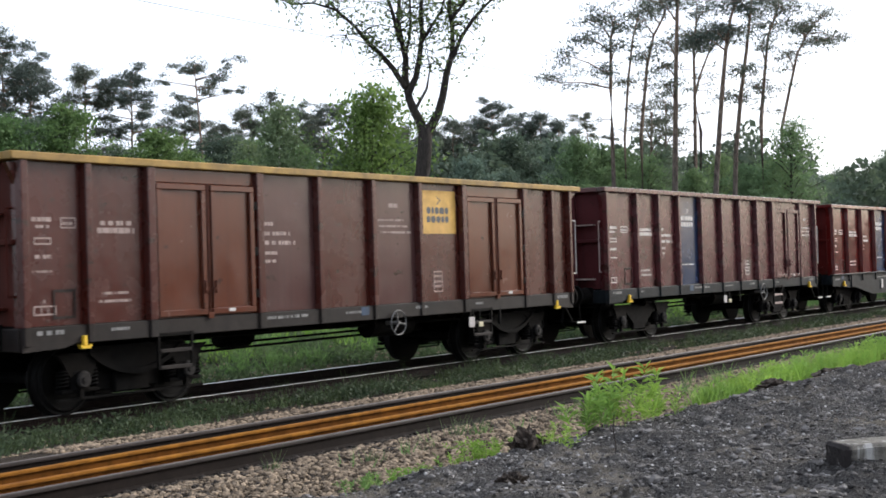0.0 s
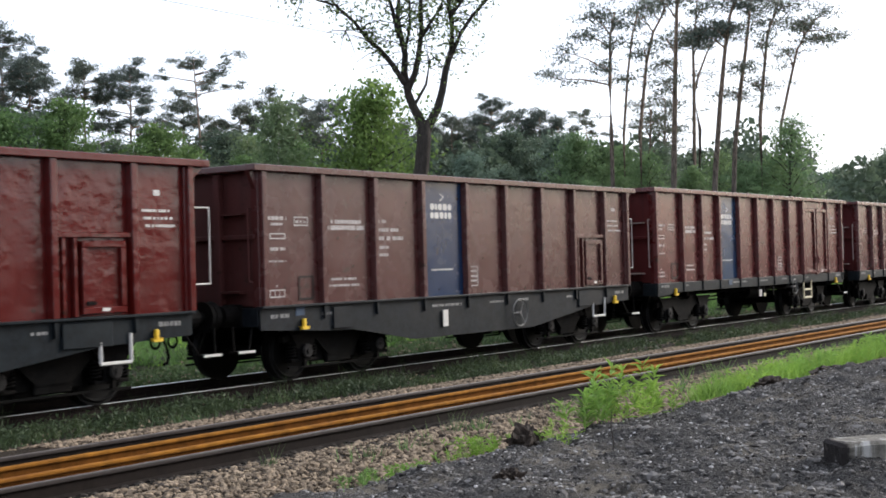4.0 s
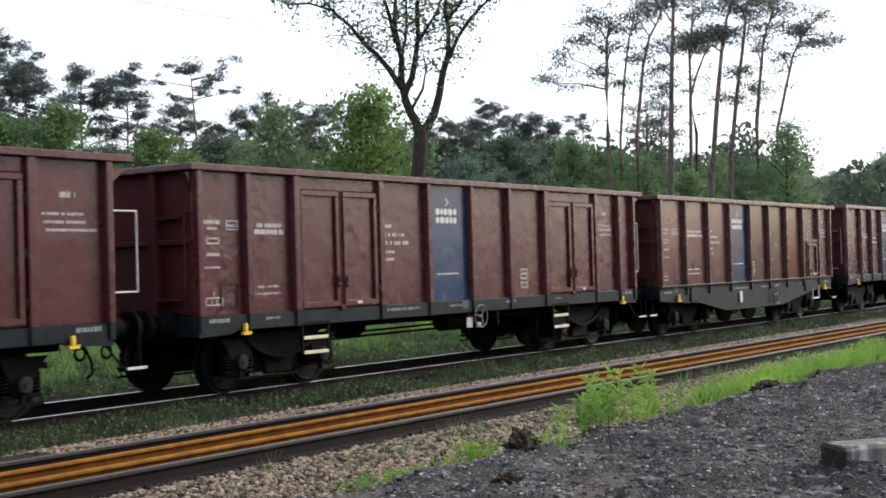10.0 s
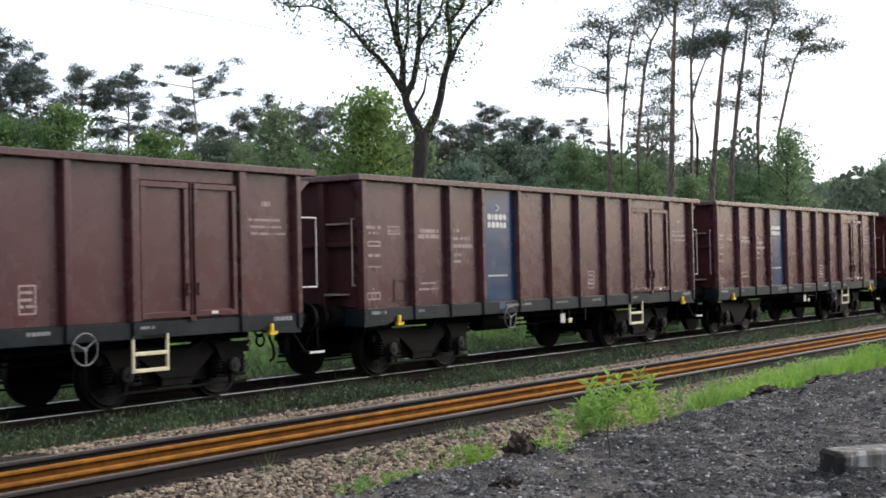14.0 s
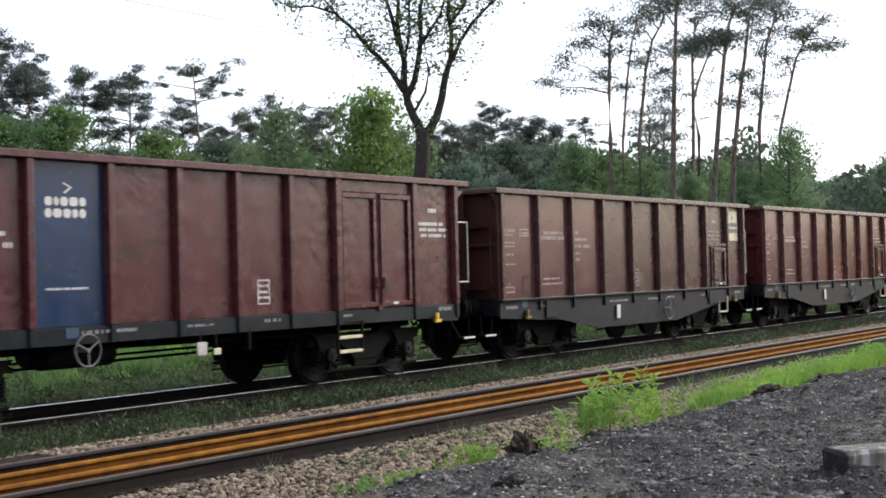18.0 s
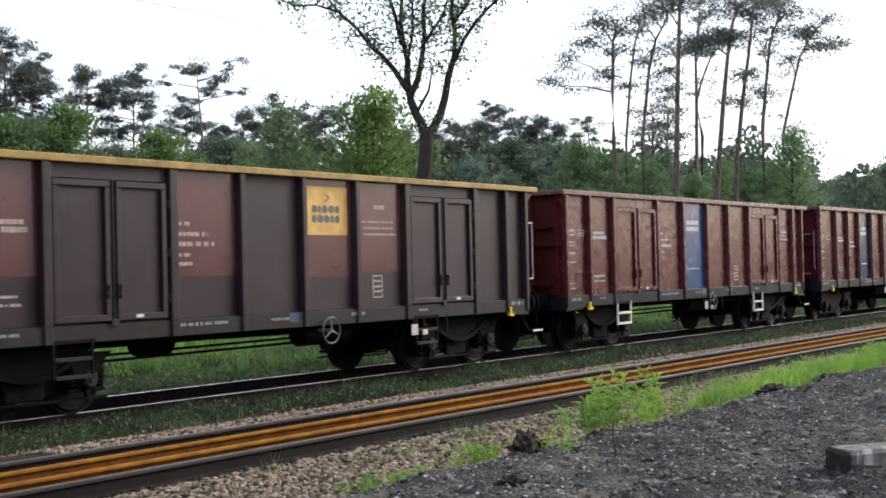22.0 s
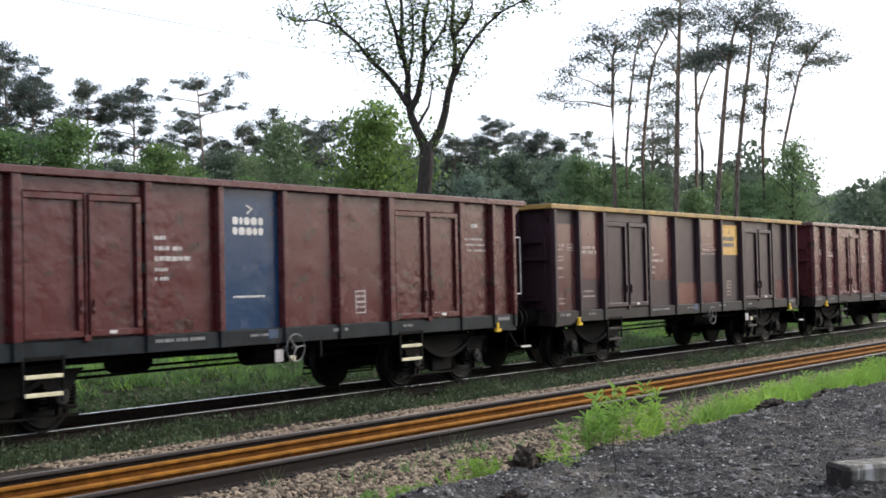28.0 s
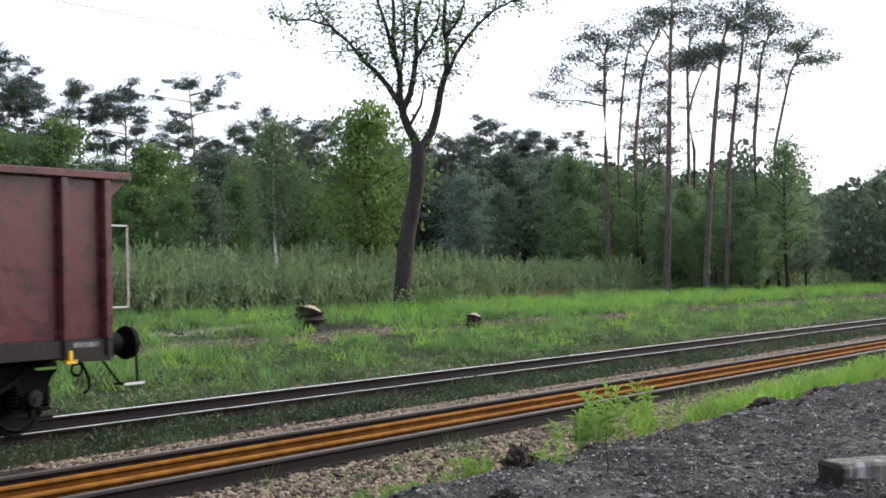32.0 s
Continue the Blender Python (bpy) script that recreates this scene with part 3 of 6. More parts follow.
        shared("headstock", (kind, s), lambda bm: box(bm, min(xe - s * 0.1, xe + s * 0.06), max(xe - s * 0.1, xe + s * 0.06), -1.36, 1.36, 0.88, 1.16, 0.012), sill, wagon, "dark end beam")
        for y in (-1.30, 1.30):
            shared("corner_gusset", (kind, s, y), lambda bm: prism(bm, ((xe, 2.85), (s * (hx - 0.02), 3.15), (xe, 3.15)), y - 0.04, y + 0.04), body, wagon)
            shared("corner_post", (kind, s, y), lambda bm: box(bm, min(xe - s * 0.03, xe + s * 0.02), max(xe - s * 0.03, xe + s * 0.02), min(y * 0.95, y * 1.055), max(y * 0.95, y * 1.055), 1.16, z1 - 0.022, 0.01), body, wagon)
        for y in (-0.875, 0.875):
            def buffer(bm):
                rod(bm, (xe + s * 0.06, y, 1.06), (xb + s * 0.36, y, 1.06), 0.165, 16, 0.15)
                box(bm, min(xe + s * 0.05, xe + s * 0.08), max(xe + s * 0.05, xe + s * 0.08), y - 0.18, y + 0.18, 0.9, 1.22, 0.01)
                rod(bm, (xb + s * 0.34, y, 1.06), (xb + s * 0.52, y, 1.06), 0.075, 14)
            b = shared("buffer", (kind, s, y), buffer, STEEL_DARK, wagon, "black greasy buffer")
            shared("buffer_head", (kind, s, y), lambda bm: rod(bm, (xb + s * 0.52, y, 1.06), (xb + s * 0.60, y, 1.06), 0.225, 20, 0.215), STEEL_DARK, b)

        def hook(bm):
            box(bm, min(xe, xb + s * 0.4), max(xe, xb + s * 0.4), -0.05, 0.05, 0.97, 1.07, 0.015)
            ring(bm, (xb + s * 0.42, 0, 0.88), 0.11, 0.025, 14)
            ring(bm, (xb + s * 0.44, 0, 0.70), 0.09, 0.022, 14)
        shared("coupling", (kind, s), hook, STEEL_DARK, wagon, "dark screw coupling")

        def hose(bm):
            pts = [Vector((xb + s * (0.08 + 0.22 * math.sin(u * 2.6)), -0.42, 0.95 - 0.55 * math.sin(u * 1.57))) for u in (0, 0.2, 0.4, 0.6, 0.8, 1.0)]
            for p, q in zip(pts, pts[1:]):
                rod(bm, p, q, 0.022, 6)
        shared("brake_hose", (kind, s), hose, STEEL_DARK, wagon)

        def handrail(bm):
            u = xb + s * ({"one_door": 0.37, "two_door": 0.25, "belly": 0.32}[kind] if s > 0 else 0.12)
            for p, q in (((xe, -1.24, 2.6), (u, -1.26, 2.6)), ((u, -1.26, 2.6), (u, -1.26, 1.54)), ((u, -1.26, 1.54), (xe, -1.24, 1.54))):
                rod(bm, p, q, 0.0135, 6)
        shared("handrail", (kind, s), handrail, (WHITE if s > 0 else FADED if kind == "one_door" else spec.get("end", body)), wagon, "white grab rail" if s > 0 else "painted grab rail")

        def steps(bm):
            u = xb + s * 0.3
            for p, q in (((xe, -1.2, 0.95), (xb + s * 0.12, -1.22, 0.55)), ((xb + s * 0.42, -1.2, 0.92), (u + s * 0.12, -1.22, 0.55))):
                rod(bm, p, q, 0.018, 6)
            box(bm, min(xb + s * 0.1, u + s * 0.14), max(xb + s * 0.1, u + s * 0.14), -1.32, -1.12, 0.535, 0.56)
        if s > 0 or belly:
            shared("end_step", (kind, s), steps, STEEL_DARK, wagon, "dark shunter's step")
            shared("step_edge", (kind, s), lambda bm: box(bm, min(xb + s * 0.1, xb + s * 0.44), max(xb + s * 0.1, xb + s * 0.44), -1.335, -1.322, 0.53, 0.565), WHITE, wagon, "white-painted step edge")
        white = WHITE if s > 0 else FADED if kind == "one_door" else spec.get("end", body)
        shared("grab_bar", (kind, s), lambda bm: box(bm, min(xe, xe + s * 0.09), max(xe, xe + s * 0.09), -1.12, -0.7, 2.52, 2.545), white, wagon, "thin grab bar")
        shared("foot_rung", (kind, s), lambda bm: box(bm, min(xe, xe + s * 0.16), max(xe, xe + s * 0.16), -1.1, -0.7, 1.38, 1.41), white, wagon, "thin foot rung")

    # running gear
    for b in build["bogies"]:
        spec.setdefault("sets", []).extend(make_bogie(wagon, b + hx, build))
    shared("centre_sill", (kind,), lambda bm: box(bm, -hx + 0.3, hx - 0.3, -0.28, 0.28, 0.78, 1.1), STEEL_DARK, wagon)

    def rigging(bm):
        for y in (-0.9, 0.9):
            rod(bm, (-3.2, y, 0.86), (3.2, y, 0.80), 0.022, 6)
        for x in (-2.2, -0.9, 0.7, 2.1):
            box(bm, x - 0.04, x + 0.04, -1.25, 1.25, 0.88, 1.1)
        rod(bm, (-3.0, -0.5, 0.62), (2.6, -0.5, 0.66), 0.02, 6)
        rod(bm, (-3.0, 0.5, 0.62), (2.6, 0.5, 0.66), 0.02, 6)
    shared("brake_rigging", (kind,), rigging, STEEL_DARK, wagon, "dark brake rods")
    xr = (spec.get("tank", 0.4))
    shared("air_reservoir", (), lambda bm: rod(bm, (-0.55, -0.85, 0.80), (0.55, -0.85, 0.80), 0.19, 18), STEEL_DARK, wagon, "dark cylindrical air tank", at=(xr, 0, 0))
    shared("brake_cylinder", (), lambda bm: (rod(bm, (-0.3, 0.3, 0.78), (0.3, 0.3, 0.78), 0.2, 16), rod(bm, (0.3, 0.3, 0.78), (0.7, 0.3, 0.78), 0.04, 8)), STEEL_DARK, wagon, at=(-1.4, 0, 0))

    hw, hz = spec.get("wheel", {"one_door": -4.49, "two_door": -6.58, "belly": -4.87}[kind]) + hx, 0.79 if belly else 0.86
    rr = 0.25 if belly else 0.2

    def handwheel(bm):
        ring(bm, (0, -1.46, 0), rr, 0.013, 24)
        for a in (90, 210, 330):
            rod(bm, (0, -1.46, 0), (rr * math.cos(radians(a)), -1.46, rr * math.sin(radians(a))), 0.012, 6)
        rod(bm, (0, -1.47, 0), (0, -1.2, 0), 0.03, 8)
    w = shared("handwheel", (rr,), handwheel, spec.get("wheel_mat", GREY), wagon, "pale spoked brake handwheel", at=(hw, 0, hz))
    w.rotation_euler = (0, radians(rng.uniform(0, 120)), 0)

    lm = spec.get("ladder", CREAM)
    stile = lm if spec.get("ladder_all") else STEEL_DARK
    for x in {"one_door": (-3.67,), "two_door": (-11.4, -3.95), "belly": ()}[kind]:
        lad = shared("step_ladder", (), lambda bm: box(bm, -0.02, 0.655, -1.405, -1.38, 0.94, 0.985), STEEL_DARK, wagon, "steel step ladder", at=(x + hx, 0, 0))
        for u in (0.0, 0.6):
            shared("stile", (), lambda bm: box(bm, 0, 0.035, -1.41, -1.375, 0.5, 0.99), stile, lad, at=(u, 0, 0))
        for z in (0.5, 0.72):
            shared("tread", (), lambda bm: box(bm, 0.036, 0.599, -1.42, -1.36, 0, 0.05, 0.006), lm, lad, "painted tread", at=(0, 0, z))
    if belly:
        def loop(bm):
            for p, q in (((0, -1.4, 0.86), (0, -1.4, 0.58)), ((0, -1.4, 0.58), (0.5, -1.4, 0.58)), ((0.5, -1.4, 0.58), (0.5, -1.4, 0.95))):
                rod(bm, p, q, 0.024, 6)
        shared("step_loop", (), loop, spec.get("ladder", WHITE), wagon, "pale step loop", at=(-1.95 + hx, 0, 0))
    for x in (-1.02, -L + 1.05):
        def towhook(bm):
            box(bm, -0.028, 0.028, -1.45, -1.39, 0.9, 1.03, 0.01)
            prism(bm, ((-0.09, 0.92), (-0.07, 0.87), (0.07, 0.87), (0.09, 0.92), (0.04, 0.90), (-0.04, 0.90)), -1.46, -1.4)
        shared("tow_hook", (), towhook, spec.get("hook", YELLOW), wagon, "yellow towing hook", at=(x + hx, 0, -0.06 if belly else 0))
    if not belly:
        sx = spec.get("sign", -6.9) + hx
        for u, w, z in ((-0.02, 0.04, 0.72), (0.28, 0.03, 0.74), (0.95, 0.04, 0.68)):
            shared("lever_bracket", (w, z), lambda bm: box(bm, 0, w, -1.4, -1.36, z, 1.0), STEEL_DARK, wagon, at=(sx + u, 0, 0))
        shared("brake_sign", (), lambda bm: box(bm, -0.09, 0.09, -1.425, -1.405, 0.67, 0.85, 0.004), STENCIL, wagon, "white brake changeover plate", at=(sx, 0, 0))
        shared("brake_handle", (), lambda bm: box(bm, 0.22, 0.36, -1.43, -1.405, 0.66, 0.75, 0.01), spec.get("handle", CREAM), wagon, "pale brake handle", at=(sx, 0, 0))
    else:
        shared("brake_sign", ("tall",), lambda bm: box(bm, -0.075, 0.075, -1.425, -1.405, 0.66, 0.94, 0.004), WHITE, wagon, "white brake changeover plate", at=(-7.25 + hx, 0, 0))

    make_markings(wagon, spec, ribs, hx, rng)
    return wagon


def make_doors(wagon, kind, i, a, b, mat, mirror, sill):
    mid, z0, z1 = (a + b) / 2, 1.19, BUILDS[kind]["top"] - 0.3
    for side, x0, x1 in ((0, a + 0.09, mid - 0.05), (1, mid + 0.05, b - 0.13)):
        leaf = shared("door_leaf", (kind, i, side), lambda bm: door_leaf(bm, x0, x1, z0, z1), mat, wagon, "pressed steel side door leaf", mirror=mirror)
        if side:
            for z in (1.45, 2.05, 2.7):
                shared("hinge", (kind, i, z), lambda bm: box(bm, x1 - 0.01, x1 + 0.06, -1.43, -1.38, z - 0.06, z + 0.06, 0.008), STEEL_DARK, leaf)
            shared("door_tag", (kind, i), lambda bm: box(bm, x0 + 0.3, x0 + 0.42, -1.43, -1.424, z0 + 0.03, z0 + 0.07), WHITE, leaf, "small white tag")
        xh = mid + (0.10 if side else -0.10)
        shared("handle", (kind, i, side), lambda bm: (box(bm, xh - 0.016, xh + 0.016, -1.455, -1.42, 1.48, 1.66, 0.008), box(bm, xh - 0.04, xh + 0.04, -1.45, -1.42, 1.53, 1.56)), mat, leaf, "painted latch handle")
    shared("locking_bar", (kind, i), lambda bm: (rod(bm, (mid, -1.40, 1.16), (mid, -1.40, z1 + 0.01), 0.018, 8), box(bm, mid - 0.05, mid + 0.05, -1.43, -1.37, 1.14, 1.22)), mat, wagon, "painted locking bar", mirror=mirror)
    shared("lintel", (kind, i), lambda bm: box(bm, a + 0.075, b - 0.075, -1.362, SIDE - 0.002, z1 + 0.01, BUILDS[kind]["top"] - 0.101, 0.008), mat, wagon, mirror=mirror)


def make_belly(wagon, sill, hx, mirror):
    """Deep fish-bellied side beam, the ledge above it, and the small hatch."""
    def beam(bm):
        out = ((-hx + 0.14, 1.15), (-hx + 0.14, 0.84), (-hx + 1.6, 0.76), (-hx + 2.3, 0.74), (-2.1, 0.49), (1.7, 0.49), (hx - 1.9, 0.80), (hx - 0.34, 0.86), (hx - 0.34, 1.15))
        prism(bm, out, -1.385, -1.355)
        for x0, x1, z0 in ((-hx + 1.75, -hx + 2.2, 0.78), (hx - 2.55, hx - 1.75, 0.80)):
            box(bm, x0, x1, -1.42, -1.386, z0, 1.12, 0.01)
    shared("belly_beam", (), beam, sill, wagon, "deep fish-bellied chassis beam", mirror=mirror)
    shared("ledge", (), lambda bm: box(bm, -hx + 0.12, hx - 0.32, -1.45, -1.31, 1.151, 1.185, 0.006), sill, wagon, "narrow ledge along the side", mirror=mirror)


def make_hatch(wagon, body, hx, a, b):
    x0, x1 = a + 0.42, b - 0.16
    def surround(bm):
        box(bm, a + 0.06, b - 0.06, -1.41, SIDE - 0.001, 2.18, 2.25, 0.008)
        for x in (x0 - 0.12, x0 - 0.3):
            box(bm, x, x + 0.05, -1.41, SIDE - 0.001, 1.19, 2.178, 0.006)
    shared("hatch_frame", (), surround, body, wagon)
    leaf = shared("hatch_door", (), lambda bm: door_leaf(bm, x0, x1, 1.22, 2.14), body, wagon, "small steel side hatch")
    shared("hatch_tag", (), lambda bm: box(bm, x0 + 0.3, x0 + 0.42, -1.43, -1.424, 1.25, 1.29), WHITE, leaf, "small white tag")
    shared("hatch_latch", (), lambda bm: box(bm, x0 + 0.04, x0 + 0.2, -1.44, -1.412, 1.33, 1.38, 0.008), STEEL_DARK, leaf)


def make_markings(wagon, spec, ribs, hx, rng):
    kind = spec["build"]
    ink = spec.get("ink", STENCIL)
    name, lab = "marking", "white stencilled lettering"

    def mark(build, mat=ink, label=lab):
        bm = bmesh.new()
        build(bm)
        return tagged(part(name, bm, mat, wagon, label), kind="stuff")

    def first(bm):
        x = ribs[0] + 0.16
        w = min(0.95, ribs[1] - ribs[0] - 0.25)
        letters(bm, x, 2.44, w * 0.42, 0.07, rng)
        letters(bm, x + 0.06, 2.36, w * 0.28, 0.05, rng)
        frame_box(bm, x + w * 0.6, 2.36, w * 0.34, 0.14)
        letters(bm, x + w * 0.64, 2.40, w * 0.24, 0.05, rng)
        frame_box(bm, x + 0.03, 2.16, w * 0.36, 0.09)
        letters(bm, x + 0.04, 1.99, w * 0.34, 0.06, rng)
        letters(bm, x, 1.82, w * 0.42, 0.035, rng)
        frame_box(bm, x, 1.30, 0.34, 0.12)
        for k in (0.11, 0.21):
            letters(bm, x + k, 1.31, 0.015, 0.10, rng)
        letters(bm, x + 0.15, 1.45, 0.03, 0.05, rng)
    mark(first)
    # dark inspection recess at the foot of the first bay
    xa = ribs[1] - 0.52
    shared("inspection_plate", (kind,), lambda bm: frame_box(bm, xa, 1.25, 0.34, 0.36, 0.03, SIDE - 0.012), SILL_BROWN, wagon, "dark framed label holder")

    def second(bm):
        x = ribs[1] + 0.2
        w = ribs[2] - ribs[1] - 0.42
        letters(bm, x + 0.08 * w, 2.40, w * 0.85, 0.075, rng, gap=0.25)
        letters(bm, x, 2.30, w, 0.09, rng, gap=0.15)
        letters(bm, x + 0.05, 1.52, w * 0.7, 0.045, rng)
        letters(bm, x, 1.42, w * 0.85, 0.045, rng)
    mark(second)
    third = 3 if kind == "two_door" else 2

    def numbers(bm):
        x = ribs[third] + 0.17
        for z, w, h in ((2.42, 0.2, 0.07), (2.28, 0.55, 0.07), (2.14, 0.66, 0.08), (2.0, 0.26, 0.06), (1.88, 0.24, 0.06)):
            letters(bm, x, z, w, h, rng)
    mark(numbers)

    def table(bm):
        b = spec.get("table", {"one_door": 6, "two_door": 6, "belly": 4}[kind])
        x = ribs[b] + (0.16 if kind == "belly" else 0.45)
        frame_box(bm, x, 1.32, 0.26, 0.36)
        for z in (1.40, 1.48, 1.57):
            letters(bm, x + 0.03, z, 0.2, 0.045, rng)
    mark(table)
    last = spec.get("last", len(ribs) - 2 if kind != "two_door" else 8)

    def tail(bm):
        x, w = ribs[last] + 0.2, ribs[last + 1] - ribs[last] - 0.4
        z = 2.62
        letters(bm, x + w * 0.35, z + 0.12, w * 0.3, 0.09, rng)
        for k in range(3):
            letters(bm, x + 0.03 * k, z - 0.1 - k * 0.1, w * rng.uniform(0.8, 1.0), 0.045 if not spec.get("bold") else 0.07, rng)
    mark(tail)

    # emblem: a blue bay, or a small painted square
    e = spec.get("emblem")
    if e:
        bay, style = e
        a, b = ribs[bay], ribs[bay + 1]
        c = (a + b) / 2 - 0.02
        if style == "blue":
            def big(bm):
                emblem(bm, c, 2.66, 0.7, SIDE - 0.004)
                letters(bm, c - 0.34, 1.62, 0.66, 0.035, rng, gap=0.2)
            mark(big, WHITE if not spec.get("faded_emblem") else FADED, "white owner's mark of plain shapes")
        else:
            mat, inkm = {"ochre": (YELLOW_PLATE, LOGO_DARK), "white": (WHITE_PLATE, LOGO_BLUE), "pale": (PALE_PLATE, LOGO_DARK)}[style]
            x0, x1, z0, z1 = a + 0.09, b - (0.2 if style != "ochre" else 0.16), 2.32, 3.06
            bm = bmesh.new()
            box(bm, x0, x1, SIDE - 0.004, SIDE - 0.0005, z0, z1)
            part("emblem_square", bm, mat, wagon, {"ochre": "ochre yellow painted square", "white": "white painted square", "pale": "stained cream painted square"}[style])
            mark(lambda bm: emblem(bm, (x0 + x1) / 2, 2.66, 0.72, SIDE - 0.0075), inkm, "dark owner's mark of plain shapes")
    if kind == "belly":
        make_hatch(wagon, spec["bays"].get(7, spec["paint"]), hx, ribs[7], ribs[8])

    # sole bar lettering
    y = -1.389 if kind == "belly" else SOLE_Y - 0.004

    def sole(bm):
        z = 1.0 if kind == "belly" else 1.06
        for x, w, h in ((-hx + 0.35, 0.4, 0.07), (-hx + 1.5, 0.3, 0.05), (-hx + 4.4, 0.9, 0.055), (-hx + 6.2, 0.5, 0.045), (1.2, 0.35, 0.06), (3.0, 0.25, 0.05), (hx - 0.95, 0.4, 0.08)):
            letters(bm, x, z, w, h, rng, y)
    mark(sole, SOLE_INK, "small worn chassis lettering")
    bm = bmesh.new()
    bx = {"one_door": -8.9, "two_door": -7.1, "belly": -11.1}[kind] + hx
    box(bm, bx, bx + 0.2, y - 0.003, y + 0.001, 1.02, 1.15)
    part("chassis_plate", bm, PLATE_BLUE, wagon, "small blue chassis plate")


BLUE_FACE = [paint("blue bay paint %s" % k, c, 50 + i, 0.1, 0.25, 0.45, 0.22) for i, (k, c) in enumerate((("deep", (0.0045, 0.018, 0.052)), ("mid", (0.0055, 0.0265, 0.066)), ("bright", (0.011, 0.042, 0.125))))]
ONE, TWO, BEL = "one_door", "two_door", "belly"
# x of the rim's far end at 0 s, build, paint (linear), rust, dirt, dents, emblem, sill
TRAIN = (
    (23.69, TWO, (0.115, 0.042, 0.019), 0.35, 0.6, 0.3, (6, "ochre"), SILL_BROWN, "rusty orange-brown open wagon with two doors and yellow rim"),
    (37.76, ONE, (0.14, 0.056, 0.05), 0.85, 0.3, 0.2, (3, "deep"), SILL, "scarred brown open wagon with a dark blue bay"),
    (50.68, BEL, (0.165, 0.036, 0.022), 0.1, 0.2, 0.95, (3, "deep"), SILL, "glossy red dented open wagon on a black fish-bellied chassis"),
    (63.56, BEL, (0.135, 0.062, 0.045), 0.3, 0.4, 0.4, (3, "deep"), SILL_GREY, "faded brown open wagon on a grey fish-bellied chassis"),
    (77.52, ONE, (0.16, 0.058, 0.044), 0.4, 0.2, 0.3, (3, "mid"), SILL, "red-brown open wagon with a blue bay and cream ladder"),
    (91.64, ONE, (0.135, 0.05, 0.04), 0.1, 0.3, 0.3, (3, "mid"), SILL, "dull red-brown open wagon with a blue bay"),
    (105.65, ONE, (0.125, 0.046, 0.036), 0.1, 0.25, 0.75, (3, "mid"), SILL, "dark red-brown dented open wagon with a blue bay"),
    (120.34, TWO, (0.125, 0.048, 0.04), 0.2, 0.3, 0.85, (4, "mid"), SILL, "dark red-brown open wagon with two doors and blue bay"),
    (133.08, BEL, (0.125, 0.06, 0.038), 0.4, 0.5, 0.4, (3, "deep"), SILL_GREY, "brown rust-stained open wagon on a grey fish-bellied chassis"),
    (147.15, ONE, (0.125, 0.058, 0.05), 0.1, 0.4, 0.25, (3, "mid"), SILL, "faded purple-brown open wagon with a blue bay"),
    (161.23, ONE, (0.115, 0.055, 0.048), 0.1, 0.4, 0.3, (3, "mid"), SILL, "faded purple-brown open wagon with a weathered blue bay"),
    (175.21, ONE, (0.12, 0.052, 0.044), 0.1, 0.35, 0.3, (3, "deep"), SILL, "dull brown open wagon with a dark blue bay"),
    (189.31, ONE, (0.13, 0.049, 0.04), 0.5, 0.25, 0.8, (3, "deep"), SILL, "battered red-brown open wagon with bold white lettering"),
    (202.21, BEL, (0.095, 0.046, 0.03), 0.3, 0.6, 0.2, (8, "pale"), SILL_GREY, "brown open wagon with pink repainted bays and cream square"),
    (215.11, BEL, (0.14, 0.055, 0.036), 0.2, 0.4, 0.2, (8, "ochre"), SILL_GREY, "orange-brown open wagon with an ochre square"),
    (229.77, TWO, (0.042, 0.025, 0.029), 0.1, 0.5, 0.15, (5, "ochre"), SILL_BROWN, "dark sooty open wagon with yellow rim and repainted red bays"),
    (244.41, TWO, (0.15, 0.048, 0.04), 0.3, 0.2, 0.7, (4, "mid"), SILL, "battered crimson-brown open wagon with two doors and blue bay"),
    (258.42, ONE, (0.135, 0.04, 0.032), 0.1, 0.2, 0.25, (3, "deep"), SILL, "red-brown open wagon with a dark blue bay"),
    (272.37, ONE, (0.11, 0.052, 0.043), 0.1, 0.35, 0.25, (3, "mid"), SILL, "dull brown open wagon with a blue bay"),
    (287.08, TWO, (0.13, 0.045, 0.038), 0.55, 0.25, 1.0, (4, "mid"), SILL, "battered red-brown open wagon with two doors and blue bay"),
    (301.71, TWO, (0.048, 0.028, 0.031), 0.1, 0.5, 0.15, (6, "ochre"), SILL_BROWN, "sooty dark brown open wagon with patches and yellow rim"),
    (316.24, TWO, (0.17, 0.071, 0.066), 0.9, 0.25, 0.12, (5, "white"), SILL_BROWN, "dusty pink-brown last open wagon with a white square"),
)
PINK = paint("pinkish red repaint", (0.072, 0.024, 0.023), 70, 0.1, 0.2, 0.2)
PINK_PALE = paint("pale salmon repaint", (0.118, 0.047, 0.037), 71, 0.1, 0.2, 0.2)
ORANGE = paint("orange-brown primer", (0.074, 0.02, 0.0095), 72, 0.2, 0.35, 0.2)
STAINED = paint("rust-stained brown paint", (0.055, 0.02, 0.011), 73, 0.62, 0.6, 0.2)
CHALKY = paint("chalky grey-brown paint", (0.056, 0.024, 0.022), 74, 0.2, 0.3, 0.25)
RECORDS = []
